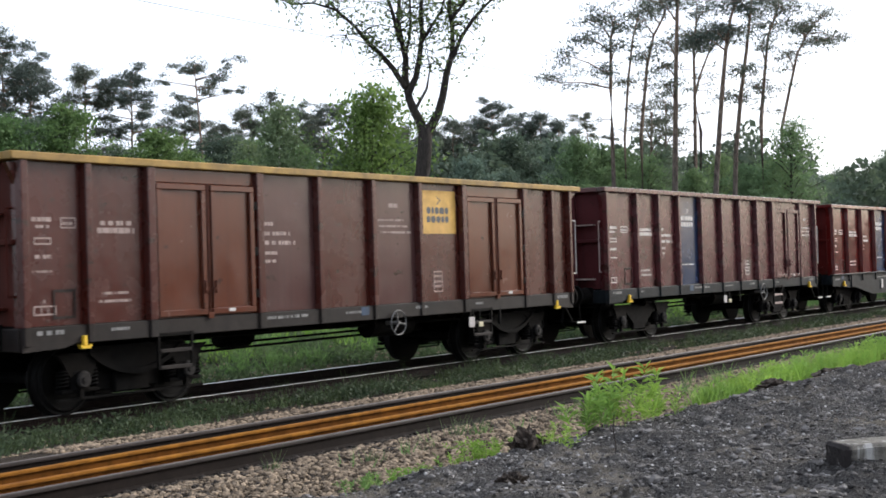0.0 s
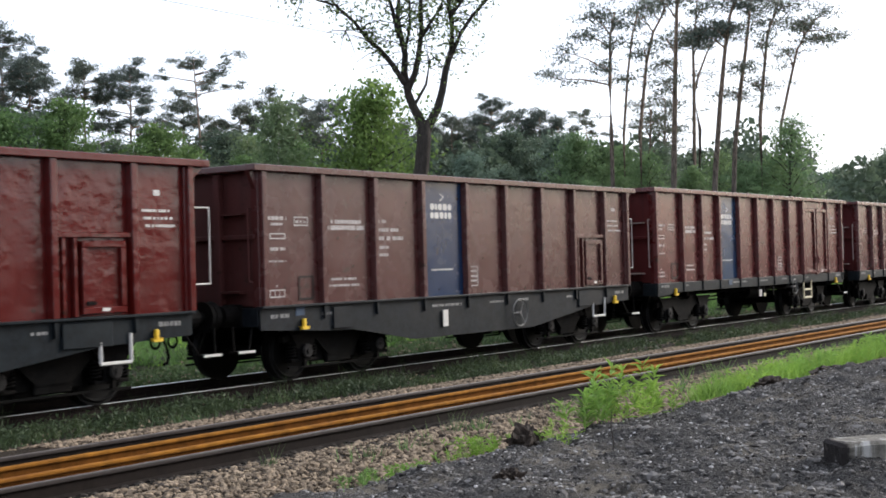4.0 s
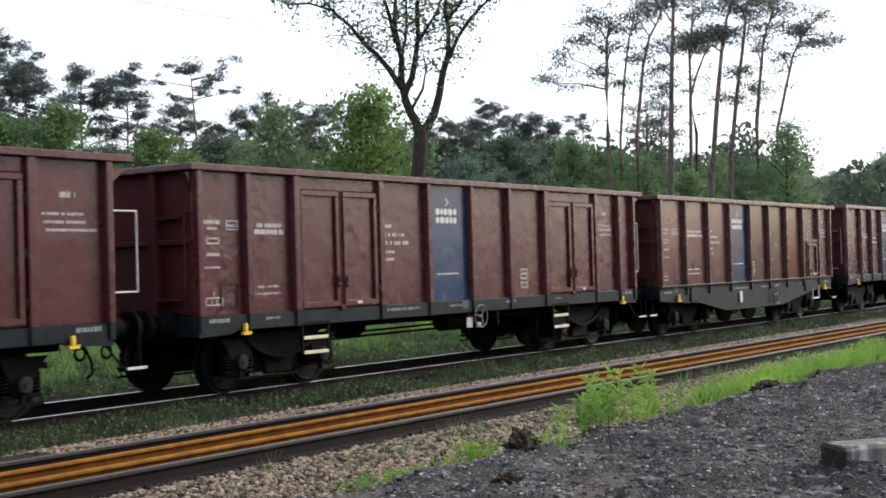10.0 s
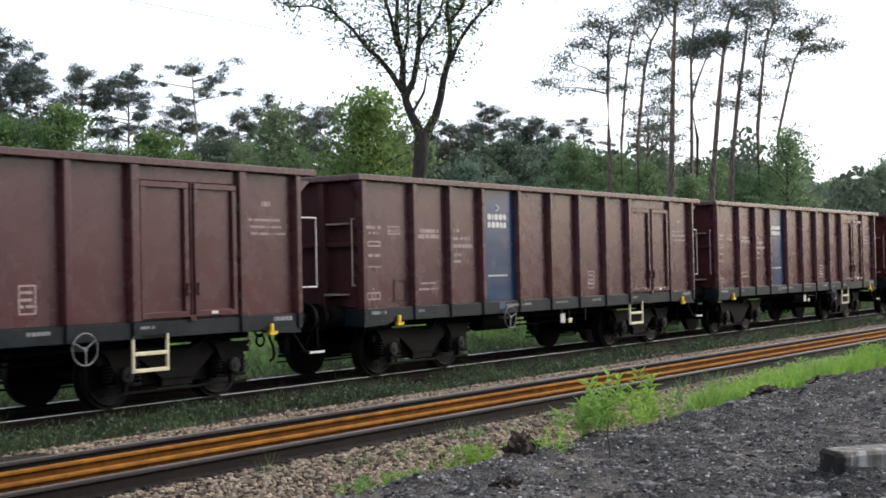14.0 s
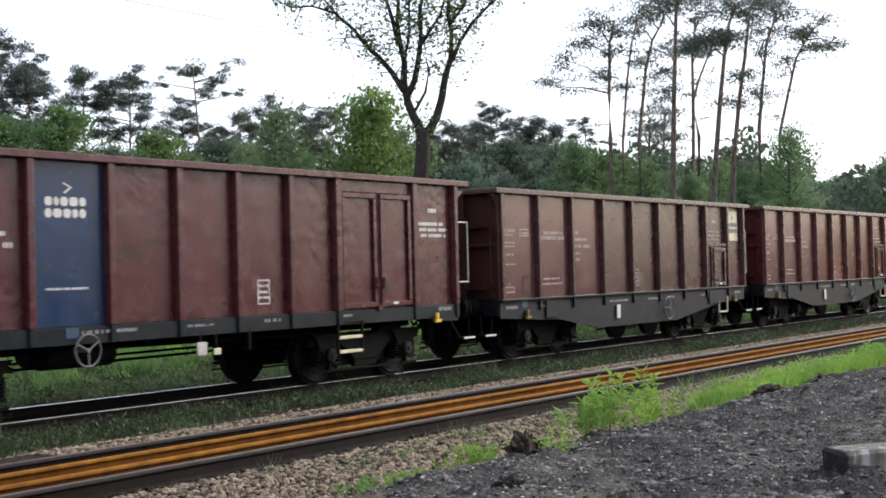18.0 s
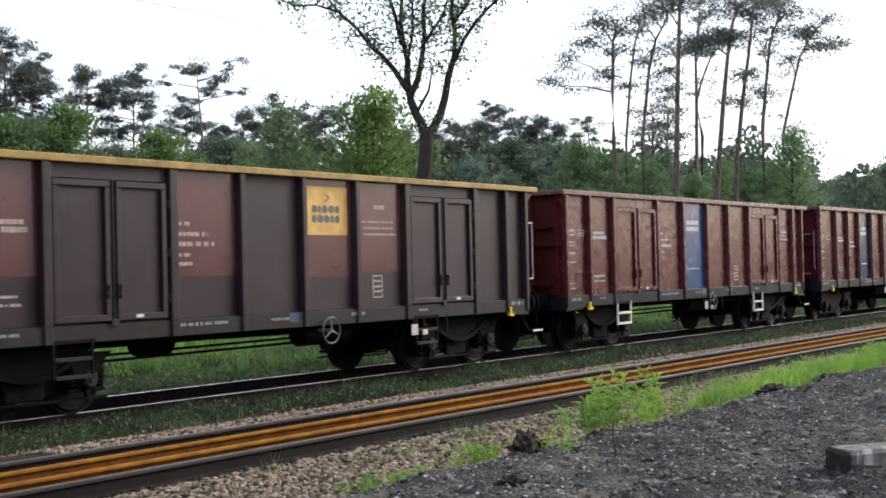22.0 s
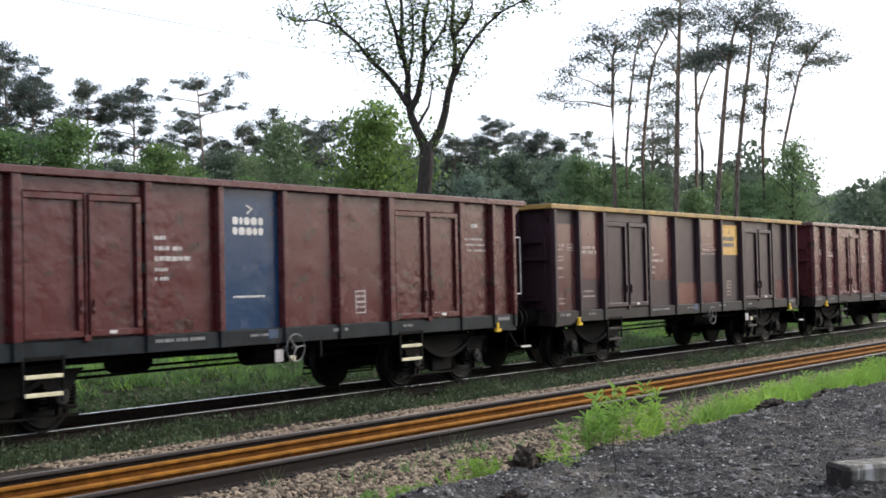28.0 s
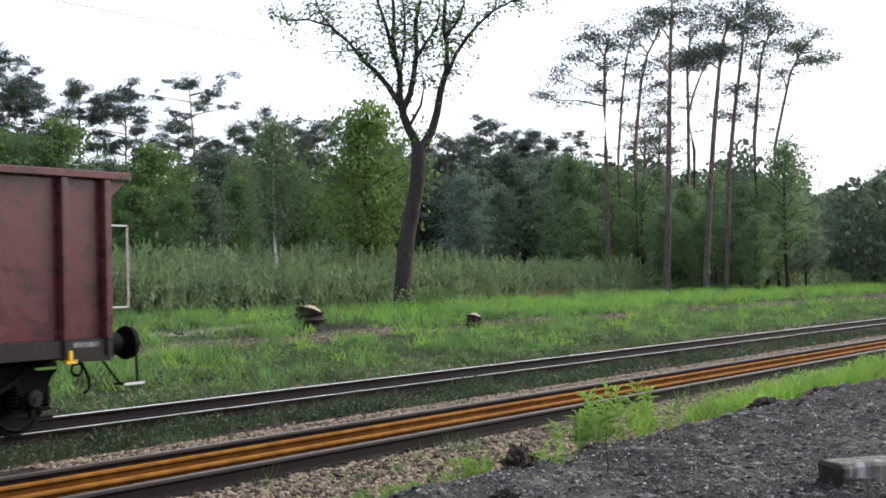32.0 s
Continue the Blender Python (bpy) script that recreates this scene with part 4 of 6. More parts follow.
for n, (x_end, kind, colour, rust, dirt, dents, emb, sill, label) in enumerate(TRAIN):
    pale = max(0.2, min(0.42, 0.2 + (colour[1] / colour[0] - 0.3) * 0.95))  # faded coats are browner
    coat = paint("wagon paint of " + label, (colour[0] * 0.415, colour[1] * pale * 0.73, colour[2] * (pale * 0.88 + 0.01)), n + 1, rust, dirt, dents, 0.15 if n == 2 else 0.4 if n in (15, 20) else 0.25)
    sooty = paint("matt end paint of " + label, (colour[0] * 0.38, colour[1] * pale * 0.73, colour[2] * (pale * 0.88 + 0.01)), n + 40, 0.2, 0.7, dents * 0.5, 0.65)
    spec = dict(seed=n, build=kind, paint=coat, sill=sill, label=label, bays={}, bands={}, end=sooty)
    bay, style = emb
    if style in ("deep", "mid"):
        spec["emblem"] = (bay, "blue")
        spec["bays"][bay] = BLUE_FACE[{"deep": 0, "mid": 1}[style]]
        if n in (16,):
            spec["bays"][bay] = BLUE_FACE[2]
    else:
        spec["emblem"] = (bay, style)
    if n in (0, 15, 20):
        spec["yellow_rim"] = True
    if n in (0, 15, 20, 21):
        spec.update(ladder=SILL_BROWN, ink=FADED, last=5 if n in (0, 20) else 6)
    if n in (5, 9, 10, 11, 13, 14, 18):
        spec["ink"] = FADED
    if n in (1, 2, 12):
        spec["ink"] = WHITE
    if n == 4:
        spec.update(ladder=PALE_PLATE, ladder_all=True)
    if n in (9, 10, 11):
        spec.update(ladder_all=True)
    if n in (16, 17, 18):
        spec.update(ladder_all=True, ladder=WHITE)
    if n in (1,):
        spec.update(ladder=FADED)
    if n in (5, 10, 12):
        spec.update(wheel=-8.6, tank=-8.3 + 6.5, sign=-6.6)
    if n in (17, 16, 12):
        spec["bold"] = n != 17
    if n in (16, 17, 18):
        spec["extra"] = n != 16
    if n in (0, 15, 20, 21):
        spec.update(wheel=-6.2, tank=1.1, sign=-4.0)
    if n in (13, 14):
        spec.update(last=7, hook=YELLOW_RIM, ladder=PALE_PLATE)
    if n == 13:
        spec["bays"].update({0: PINK, 1: PINK, 2: PINK})
        spec["bands"] = {8: ((0, 0.3, PINK), (0.3, 1, coat))}
    if n == 14:
        spec["bays"].update({0: PINK, 1: PINK, 2: PINK, 3: ORANGE, 4: ORANGE, 5: ORANGE, 6: ORANGE, 7: ORANGE, 8: PINK_PALE})
        spec["bands"] = {4: ((0, 0.22, PINK_PALE), (0.22, 1, ORANGE))}
    if n == 15:
        spec["bands"] = {0: ((0, 0.3, coat), (0.3, 1, PINK)), 1: ((0, 0.3, coat), (0.3, 1, PINK)), 3: ((0, 0.28, coat), (0.28, 1, PINK)), 5: ((0, 0.25, coat), (0.25, 1, PINK)), 6: ((0, 0.28, coat), (0.28, 1, PINK))}
    if n == 20:
        spec["bands"] = {0: ((0, 0.85, PINK), (0.85, 1, coat)), 1: ((0, 0.3, coat), (0.3, 1, PINK)), 3: ((0, 0.28, coat), (0.28, 1, PINK)), 4: ((0, 0.24, PINK_PALE), (0.24, 1, coat)), 5: ((0, 0.24, PINK), (0.24, 0.6, coat), (0.6, 1, PINK)), 8: ((0, 0.25, PINK), (0.25, 1, coat)), 9: ((0, 0.4, PINK_PALE), (0.4, 1, coat))}
    if n == 0:
        spec["bays"].update({2: ORANGE, 3: CHALKY, 5: CHALKY, 7: ORANGE})
    if n == 8:
        spec["bays"].update({0: PINK, 1: PINK, 2: PINK, 4: STAINED, 5: STAINED, 6: ORANGE})
    wagon = make_wagon(spec)
    wagon.location = (x_end - BUILDS[kind]["length"] / 2, Y_FAR, 0)
    RECORDS.append((wagon, x_end - BUILDS[kind]["length"] / 2, spec["sets"]))

# way of the train, in metres, at some seconds
RUN = ((0, 0.0), (3, 28.021), (6, 56.107), (9, 84.252), (12, 112.581), (14, 131.541), (17, 160.054), (20, 188.653), (23, 217.381), (25, 236.6), (28, 265.544), (30, 284.873), (32, 304.261))


def way(t):
    """Smooth way of the train between the rows of RUN."""
    for i, ((a, sa), (b, sb)) in enumerate(zip(RUN, RUN[1:])):
        if t <= b:
            return sa + (sb - sa) * (t - a) / (b - a)
    return RUN[-1][1]


def motions():
    for wagon, x, sets in RECORDS:
        walk(wagon, [(t, pose(x - s, Y_FAR, 0)) for t, s in RUN])
        for axle in sets:
            lx, _, lz = axle.location
            # the wheels roll while their wagon is before the camera
            t0 = max(0.0, (x + lx - 62) / 9.5)
            t1 = min(32.0, (x + lx - 2) / 9.3)
            rows, k = [], 0
            t = t0
            while t < t1:
                rows.append((t, pose(lx, 0, lz, 0, -math.degrees(way(t) / 0.46), 0)))
                t += 2 / FPS
            rows.append((t1, pose(lx, 0, lz, 0, -math.degrees(way(t1) / 0.46), 0)))
            if t0 > 0:
                rows.insert(0, (0.0, rows[0][1]))
            if t1 < 32:
                rows.append((32.0, rows[-1][1]))
            walk(axle, rows)

# ---- plants ----
def leaf_material(name, colour, spread=0.35, glow=0.45, rough=0.6):
    """Leaves: a tint of their own each, partly shining through."""
    m, nt, b = material(name)
    geo = nt.nodes.new("ShaderNodeNewGeometry")
    info = nt.nodes.new("ShaderNodeObjectInfo")
    clump = ramp(nt, noise_at(nt, coords(nt), 0.9, 3, 0.6), 0.35, 0.65)
    part_tint = mixed(nt, 0.4, clump, geo.outputs["Random Per Island"])
    c = mixed(nt, part_tint, rgba(colour, 1 - spread), rgba((colour[0] * 1.15, colour[1], colour[2] * 0.9), 1 + spread))
    c = mixed(nt, ramp(nt, info.outputs["Random"], 0.0, 1.0, (0, 0, 0, 1), (0.5, 0.5, 0.5, 1)), c, rgba((colour[0] * 0.75, colour[1] * 0.85, colour[2] * 1.1)))
    nt.links.new(c, b.inputs["Base Color"])
    b.inputs["Roughness"].default_value, b.inputs["Specular IOR Level"].default_value = rough, 0.15
    tr = nt.nodes.new("ShaderNodeBsdfTranslucent")
    nt.links.new(c, tr.inputs["Color"])
    mx = node(nt, "ShaderNodeMixShader", Fac=glow)
    nt.links.new(b.outputs[0], mx.inputs[1])
    nt.links.new(tr.outputs[0], mx.inputs[2])
    nt.links.new(mx.outputs[0], nt.nodes["Material Output"].inputs["Surface"])
    return m


def bark(name, low, high, h0, h1):
    m, nt, b = material(name)
    v = coords(nt, scale=(1, 1, 0.25))
    z = nt.nodes.new("ShaderNodeSeparateXYZ")
    nt.links.new(coords(nt), z.inputs[0])
    mr = node(nt, "ShaderNodeMapRange")
    mr.inputs[1].default_value, mr.inputs[2].default_value = h0, h1
    nt.links.new(z.outputs[2], mr.inputs[0])
    tone = mixed(nt, mr.outputs[0], rgba(low), rgba(high))
    grain = noise_at(nt, v, 12, 6, 0.7)
    nt.links.new(mixed(nt, ramp(nt, grain, 0.38, 0.6), mixed(nt, 0.8, tone, rgba((0.02, 0.017, 0.015))), tone), b.inputs["Base Color"])
    b.inputs["Roughness"].default_value, b.inputs["Specular IOR Level"].default_value = 0.9, 0.08
    bumped(nt, b, grain, 1.0, 0.06)
    return m


OAK_LEAF = leaf_material("oak leaves", (0.1, 0.15, 0.06), 0.4, 0.4)
YOUNG_LEAF = leaf_material("young yellow-green leaves", (0.105, 0.178, 0.052), 0.35, 0.5)
# GREEN, DARK and NEEDLE are paled and greyed: distance haze put into the colour
GREEN_LEAF = leaf_material("fresh green leaves", (0.085, 0.15, 0.052), 0.35, 0.45)
BIRCH_LEAF = leaf_material("birch leaves", (0.125, 0.175, 0.085), 0.3, 0.45)
DARK_LEAF = leaf_material("haze-dulled green leaves", (0.075, 0.11, 0.075), 0.3, 0.35)
NEEDLE = leaf_material("pine needles", (0.085, 0.105, 0.08), 0.35, 0.15)
SHOOT = leaf_material("grey-green thicket leaves", (0.145, 0.2, 0.09), 0.35, 0.35)
GRASS = leaf_material("meadow grass", (0.12, 0.225, 0.066), 0.45, 0.4)
GRASS_DARK = leaf_material("dark old grass", (0.08, 0.125, 0.054), 0.45, 0.35)
# the next two leaf tones carry the wood's haze in their colour too
LIGHT_LEAF = leaf_material("light green leaves", (0.125, 0.2, 0.09), 0.35, 0.45)
MIST_LEAF = leaf_material("haze-tinted wood leaves", (0.125, 0.175, 0.12), 0.3, 0.4)
GRASS_BRIGHT = leaf_material("bright young grass", (0.17, 0.32, 0.055), 0.35, 0.45)
WEED = leaf_material("dull trackside weeds", (0.042, 0.066, 0.028), 0.4, 0.3)
VERGE = leaf_material("blue-green trackside leaves", (0.042, 0.063, 0.031), 0.45, 0.3)
LIME = leaf_material("lime green weeds", (0.2, 0.345, 0.07), 0.4, 0.5)
STRAW = leaf_material("dry straw stalks", (0.12, 0.1, 0.062), 0.3, 0.3)
OAK_BARK = bark("dark furrowed bark", (0.06, 0.051, 0.045), (0.04, 0.034, 0.03), 0, 9)
PINE_BARK = bark("pine bark", (0.12, 0.1, 0.088), (0.25, 0.18, 0.135), 4, 12)
BIRCH_BARK = bark("birch bark", (0.8, 0.79, 0.76), (0.6, 0.58, 0.54), 1, 9)


def mesh_from(name, verts, faces, mat):
    me = bpy.data.meshes.new(name)
    me.from_pydata(verts.tolist() if hasattr(verts, "tolist") else verts, [], faces.tolist() if hasattr(faces, "tolist") else faces)
    me.materials.append(mat)
    return me


def leaves(rng, centres, length, width, lift=0.0, upright=0.0):
    """Diamond leaves at the given places, each turned at random; upright pulls them to stand."""
    n = len(centres)
    u = rng.normal(size=(n, 3))
    u[:, 2] = u[:, 2] * (1 - upright) + upright * 2.2 + lift
    u /= np.linalg.norm(u, axis=1)[:, None]
    w = np.cross(u, rng.normal(size=(n, 3)))
    w /= np.linalg.norm(w, axis=1)[:, None] + 1e-9
    k = rng.uniform(0.65, 1.35, (n, 1))
    u, w = u * length * k, w * width * k
    v = np.stack([centres - u, centres + w - u * 0.1, centres + u, centres - w - u * 0.1], 1).reshape(-1, 3)
    return v, np.arange(4 * n).reshape(n, 4)


def blades(rng, bases, height, width, bend=0.35):
    """Grass blades: one bent triangle each, two near the camera would look the same."""
    n = len(bases)
    a = rng.uniform(0, 2 * np.pi, n)
    side = np.stack([np.cos(a), np.sin(a), 0 * a], 1) * width * rng.uniform(0.6, 1.3, (n, 1))
    b = rng.uniform(0, 2 * np.pi, n)
    tip = np.stack([np.cos(b) * bend, np.sin(b) * bend, 1 + 0 * b], 1) * (height * rng.uniform(0.45, 1.25, n))[:, None]
    v = np.stack([bases - side, bases + side, bases + tip], 1).reshape(-1, 3)
    return v, np.arange(3 * n).reshape(n, 3)


def limb(bm, pts, r0, r1, seg=7):
    """A tapered bent limb through points."""
    rings = []
    n = len(pts)
    for i, p in enumerate(pts):
        d = (Vector(pts[min(i + 1, n - 1)]) - Vector(pts[max(i - 1, 0)])).normalized()
        q = d.to_track_quat("Z", "Y")
        r = r0 + (r1 - r0) * i / (n - 1)
        rings.append([bm.verts.new(Vector(p) + q @ Vector((r * math.cos(2 * math.pi * k / seg), r * math.sin(2 * math.pi * k / seg), 0))) for k in range(seg)])
    for a, b in zip(rings, rings[1:]):
        for k in range(seg):
            bm.faces.new((a[k], a[(k + 1) % seg], b[(k + 1) % seg], b[k]))
    bm.faces.new(rings[-1])


def pine_kind(seed, height=16.0, crown=0.42, lean=0.0, flat=1.0, n=22):
    """Scots pine: bare bent stem, few crooked branches, ragged needle clouds near the top."""
    rng = np.random.default_rng(seed)
    bm = bmesh.new()
    ph = rng.uniform(0, 6)
    axis = lambda k: Vector((lean * k * k + 0.25 * math.sin(ph + k * 4) * k, 0.2 * math.cos(ph + k * 3.3) * k, k * height))
    limb(bm, [axis(i / 12) for i in range(13)], 0.17, 0.035, 8)
    cents = []
    for i in range(n):
        k = 1 - crown * (i / n) ** 0.9 * rng.uniform(0.85, 1.1)
        a = rng.uniform(0, 6.28)
        reach = (0.5 + 2.3 * math.sin(min(1, (1 - k) / crown + 0.12) * 2.2)) * rng.uniform(0.45, 1.15) * flat
        p0 = axis(k)
        d = Vector((math.cos(a), math.sin(a), 0))
        p1 = p0 + d * reach * 0.55 + Vector((0, 0, 0.12 * reach))
        p2 = p0 + d * reach + Vector((0, 0, 0.35 * reach * rng.uniform(0.2, 1.4)))
        limb(bm, [p0, p1, p2], 0.05, 0.015, 5)
        for q, s in ((p2, 0.75), (p0 + (p2 - p0) * 0.7, 0.55)):
            for _ in range(3):
                cents.append((q + Vector(rng.normal(size=3)) * 0.36 * s, s * rng.uniform(0.5, 1.05)))
    for _ in range(5):
        k = rng.uniform(0.38, max(0.42, 1 - crown))
        a = rng.uniform(0, 6.28)
        p0 = axis(k)
        limb(bm, [p0, p0 + Vector((math.cos(a), math.sin(a), 0.15)) * rng.uniform(0.5, 1.6)], 0.028, 0.01, 4)
    for _ in range(6):
        cents.append((axis(1) + Vector(rng.normal(size=3)) * 0.4, 0.7))
    pts = np.concatenate([np.array(c) + rng.normal(size=(72, 3)) * np.array([0.46, 0.46, 0.19]) * s for c, s in cents])
    v, f = leaves(rng, pts, 0.12, 0.026, 0.35)
    return mesh_of("trunk", bm, True), mesh_from("crown", v, f, NEEDLE)


def broad_kind(seed, height=10.0, spread=2.6, base=0.12, mat=None, leaf=0.105, count=10500, bark_r=0.14, droop=0.0, limbs=True):
    """Broadleaf: forked stem, limbs, crown of leafy sprays with gaps."""
    rng = np.random.default_rng(seed)
    bm = bmesh.new()
    ph = rng.uniform(0, 6)
    axis = lambda k: Vector((0.3 * math.sin(ph + 3 * k) * k, 0.3 * math.cos(ph + 2.4 * k) * k, k * height * 0.97))
    limb(bm, [axis(i / 8) for i in range(9)], bark_r, 0.03, 7)
    sprays = []
    n = 52
    for i in range(n):
        k = base + (1 - base) * ((i + rng.uniform(0, 1)) / n)
        shape = math.sin(math.pi * min(1, ((k - base) / (1 - base)) ** 0.75 * 0.93 + 0.05)) ** 0.7
        a = i * 2.4 + rng.uniform(-0.5, 0.5)
        reach = spread * shape * rng.uniform(0.5, 1.12)
        p0 = axis(max(0.05, k - 0.1))
        p1 = Vector((math.cos(a) * reach, math.sin(a) * reach, 0)) + axis(k) + Vector((0, 0, 0.3 * reach * (1 - droop * 2) * rng.uniform(0.2, 1)))
        if i % 2 == 0 and limbs:
            limb(bm, [p0, (p0 + p1) / 2 + Vector((0, 0, 0.15)), p1], 0.045, 0.012, 5)
        for q in (p1, p0 + (p1 - p0) * 0.66, p0 + (p1 - p0) * 0.36):
            sprays.append((q, rng.uniform(0.45, 0.95)))
    per = count // len(sprays)
    pts = np.concatenate([np.array(c) + rng.normal(size=(per, 3)) * np.array([0.58, 0.58, 0.22 + droop]) * s for c, s in sprays])
    v, f = leaves(rng, pts, leaf, leaf * 0.55)
    return mesh_of("trunk", bm, True), mesh_from("crown", v, f, mat)


def spot(az, dist):
    """A place on the ground in a direction (degrees from +y towards +x) and distance from the camera's stand."""
    x, y = dist * math.sin(radians(az)), dist * math.cos(radians(az))
    return x, y, ground_z(x, y)


def plant(name, meshes, barkm, place, scale, turn, label, category, group, squash=1.0):
    trunk, crown = meshes
    if not trunk.materials:
        trunk.materials.append(barkm)
    tree = empty(name, label=label, category=category, group=group)
    tree.location, tree.rotation_euler, tree.scale = place, (0, 0, radians(turn)), (scale * squash, scale * squash, scale)
    for part_name, me in (("trunk", trunk), ("crown", crown)):
        ob = new(part_name, me)
        ob.parent = tree
    return tree


dice = random.Random(11)
PINES = [pine_kind(s, 16.0, c, l, fl, n) for s, c, l, fl, n in ((1, 0.34, 0.3, 0.9, 14), (2, 0.4, 0.5, 0.95, 14), (3, 0.28, -0.3, 1.0, 12), (4, 0.5, 0.2, 1.05, 24), (5, 0.2, 0.6, 1.2, 11), (6, 0.62, 0.0, 1.1, 30), (7, 0.42, 0.2, 0.95, 40), (8, 0.5, 0.0, 1.05, 46))]


def tall_pine(az, d, stem, clouds, r0, seed):
    """A tall pine of the thin group: stem and needle clouds as (to the right, height) across the line of sight."""
    rng = np.random.default_rng(seed)
    base = Vector(spot(az, d))
    right = Vector((math.cos(radians(az)), -math.sin(radians(az)), 0))
    deep = Vector((math.sin(radians(az)), math.cos(radians(az)), 0))
    at = lambda r, u, q=0.0: right * r + deep * q + Vector((0, 0, u - base.z))
    tree = empty("pine_tree", label="tall bare-stemmed pine with a ragged dark crown", category="tree", group="tall pines beside the line")
    tree.location = base
    pts = [(0.0, base.z - 0.2)] + [p for p in stem if p[1] > base.z + 1]
    line = [at(r, u) for r, u in pts]
    bm = bmesh.new()
    limb(bm, line, r0 * 0.85, 0.055, 8)
    pads = []
    for r, u in clouds:
        tip = at(r, u, rng.normal() * 0.7)
        near = min((a + (b - a) * k for a, b in zip(line, line[1:]) for k in (0, 0.25, 0.5, 0.75, 1.0)), key=lambda p: (p - tip - Vector((0, 0, -0.7))).length)
        limb(bm, [near, (near + tip) / 2 + Vector((0, 0, 0.15)), tip], 0.06, 0.02, 5)
        for _ in range(6):
            q = tip + Vector((rng.normal() * 0.55, rng.normal() * 0.55, rng.normal() * 0.27))
            limb(bm, [tip, q], 0.022, 0.01, 4)
            pads.append((q, rng.uniform(0.5, 1.0)))
    for _ in range(7):
        k = int(rng.integers(1, len(line) - 1)) if len(line) > 2 else 0
        p = line[k] + (line[k + 1] - line[k]) * rng.uniform(0, 1)
        if p.z > 7:
            a = rng.uniform(0, 6.28)
            q = p + Vector((math.cos(a), math.sin(a), 0.1)) * rng.uniform(0.4, 1.2)
            limb(bm, [p, q], 0.025, 0.01, 4)
            pads.append((q, rng.uniform(0.2, 0.45)))
    part("trunk", bm, PINE_BARK, tree, "", True)
    pts = np.concatenate([np.array(c) + rng.normal(size=(int(118 * s), 3)) * np.array([0.32, 0.32, 0.11]) * (0.5 + s) for c, s in pads])
    v, f = leaves(rng, pts, 0.11, 0.026, 0.3)
    crown = new("crown", mesh_from("crown", v, f, NEEDLE))
    crown.parent = tree


tall_pine(62.34, 78, ((0, 9.1), (0, 11.8), (0.1, 14.7), (0.4, 16.0)), ((-1.5, 14.8), (-2.4, 13.6), (-3.1, 12.4), (-0.8, 15.6), (0.1, 16.0), (0.7, 15.3), (0.45, 14.2), (-0.5, 12.9)), 0.17, 301)
tall_pine(62.86, 84, ((0, 9.4), (0.35, 13.2), (0.7, 15.6), (1.1, 17.0)), ((1.05, 17.0), (0.4, 13.0)), 0.11, 302)
tall_pine(63.55, 82, ((0, 9.4), (0.5, 13.6), (0.95, 15.4), (1.7, 16.7)), ((1.2, 17.7), (0.6, 17.1), (0.4, 14.4), (0.2, 16.1), (1.9, 17.0)), 0.15, 303)
tall_pine(64.73, 74, ((0.24, 6.5), (0.45, 11.7), (0.66, 15.7), (0.8, 17.9)), ((0.1, 16.1), (1.2, 16.5), (-0.3, 15.8), (0.0, 13.8), (-0.2, 12.4), (0.9, 17.6), (-0.1, 11.2)), 0.22, 304)
tall_pine(65.78, 84, ((0, 8), (0.09, 12.3), (0.1, 14.7), (0.36, 16.8)), ((0.1, 15.1), (0.85, 16.8), (-0.1, 15.6), (0.4, 17.4), (0.5, 14.7)), 0.16, 305)
tall_pine(65.84, 86, ((0.3, 9.8), (-0.04, 11.9), (0.34, 13.3), (1.0, 14.9)), ((1.5, 16.0), (0.8, 15.8), (2.1, 15.7)), 0.14, 306)
tall_pine(66.32, 74, ((0.4, 6.4), (0.8, 10.5), (1.1, 13.0), (1.4, 14.7), (1.75, 15.8)), ((1.1, 13.9), (0.3, 14.1), (1.7, 14.0), (1.55, 16.1), (0.5, 16.6), (2.0, 15.6), (-0.2, 13.8)), 0.2, 307)
tall_pine(67.17, 76, ((0.36, 7.6), (0.77, 11), (1.1, 13.1), (1.35, 15), (1.55, 16.4)), ((1.5, 16.2), (1.9, 16.4), (1.1, 15.6), (0.8, 12.1), (1.6, 17.4), (2.3, 16.9), (0.5, 10.9)), 0.17, 308)
tall_pine(68.51, 80, ((0, 9.6), (0.2, 11.6), (0.54, 14.5), (1.05, 15.9)), ((1.2, 16.1), (0.7, 15.4), (0.1, 13.8), (1.0, 17.1), (1.6, 15.9), (-0.3, 11.8)), 0.16, 309)
tall_pine(69.32, 84, ((0, 9.5), (0.58, 12), (1.1, 14.1), (1.7, 15.2)), ((1.6, 15.7), (2.5, 15.8), (1.15, 15.8), (3.3, 15.1), (0.6, 13.9), (2.05, 14.7)), 0.13, 310)
tall_pine(63.9, 88, ((0, 7.0), (0.1, 9.5), (0.2, 11.4)), ((0.1, 11.6), (0.4, 10.8), (-0.3, 10.3), (0.7, 9.8)), 0.12, 311)
tall_pine(64.5, 92, ((0, 7.0), (0.1, 9.5), (0.2, 12.2)), ((0.1, 12.6), (0.4, 11.4), (-0.3, 11.0), (0.6, 10.2)), 0.12, 312)
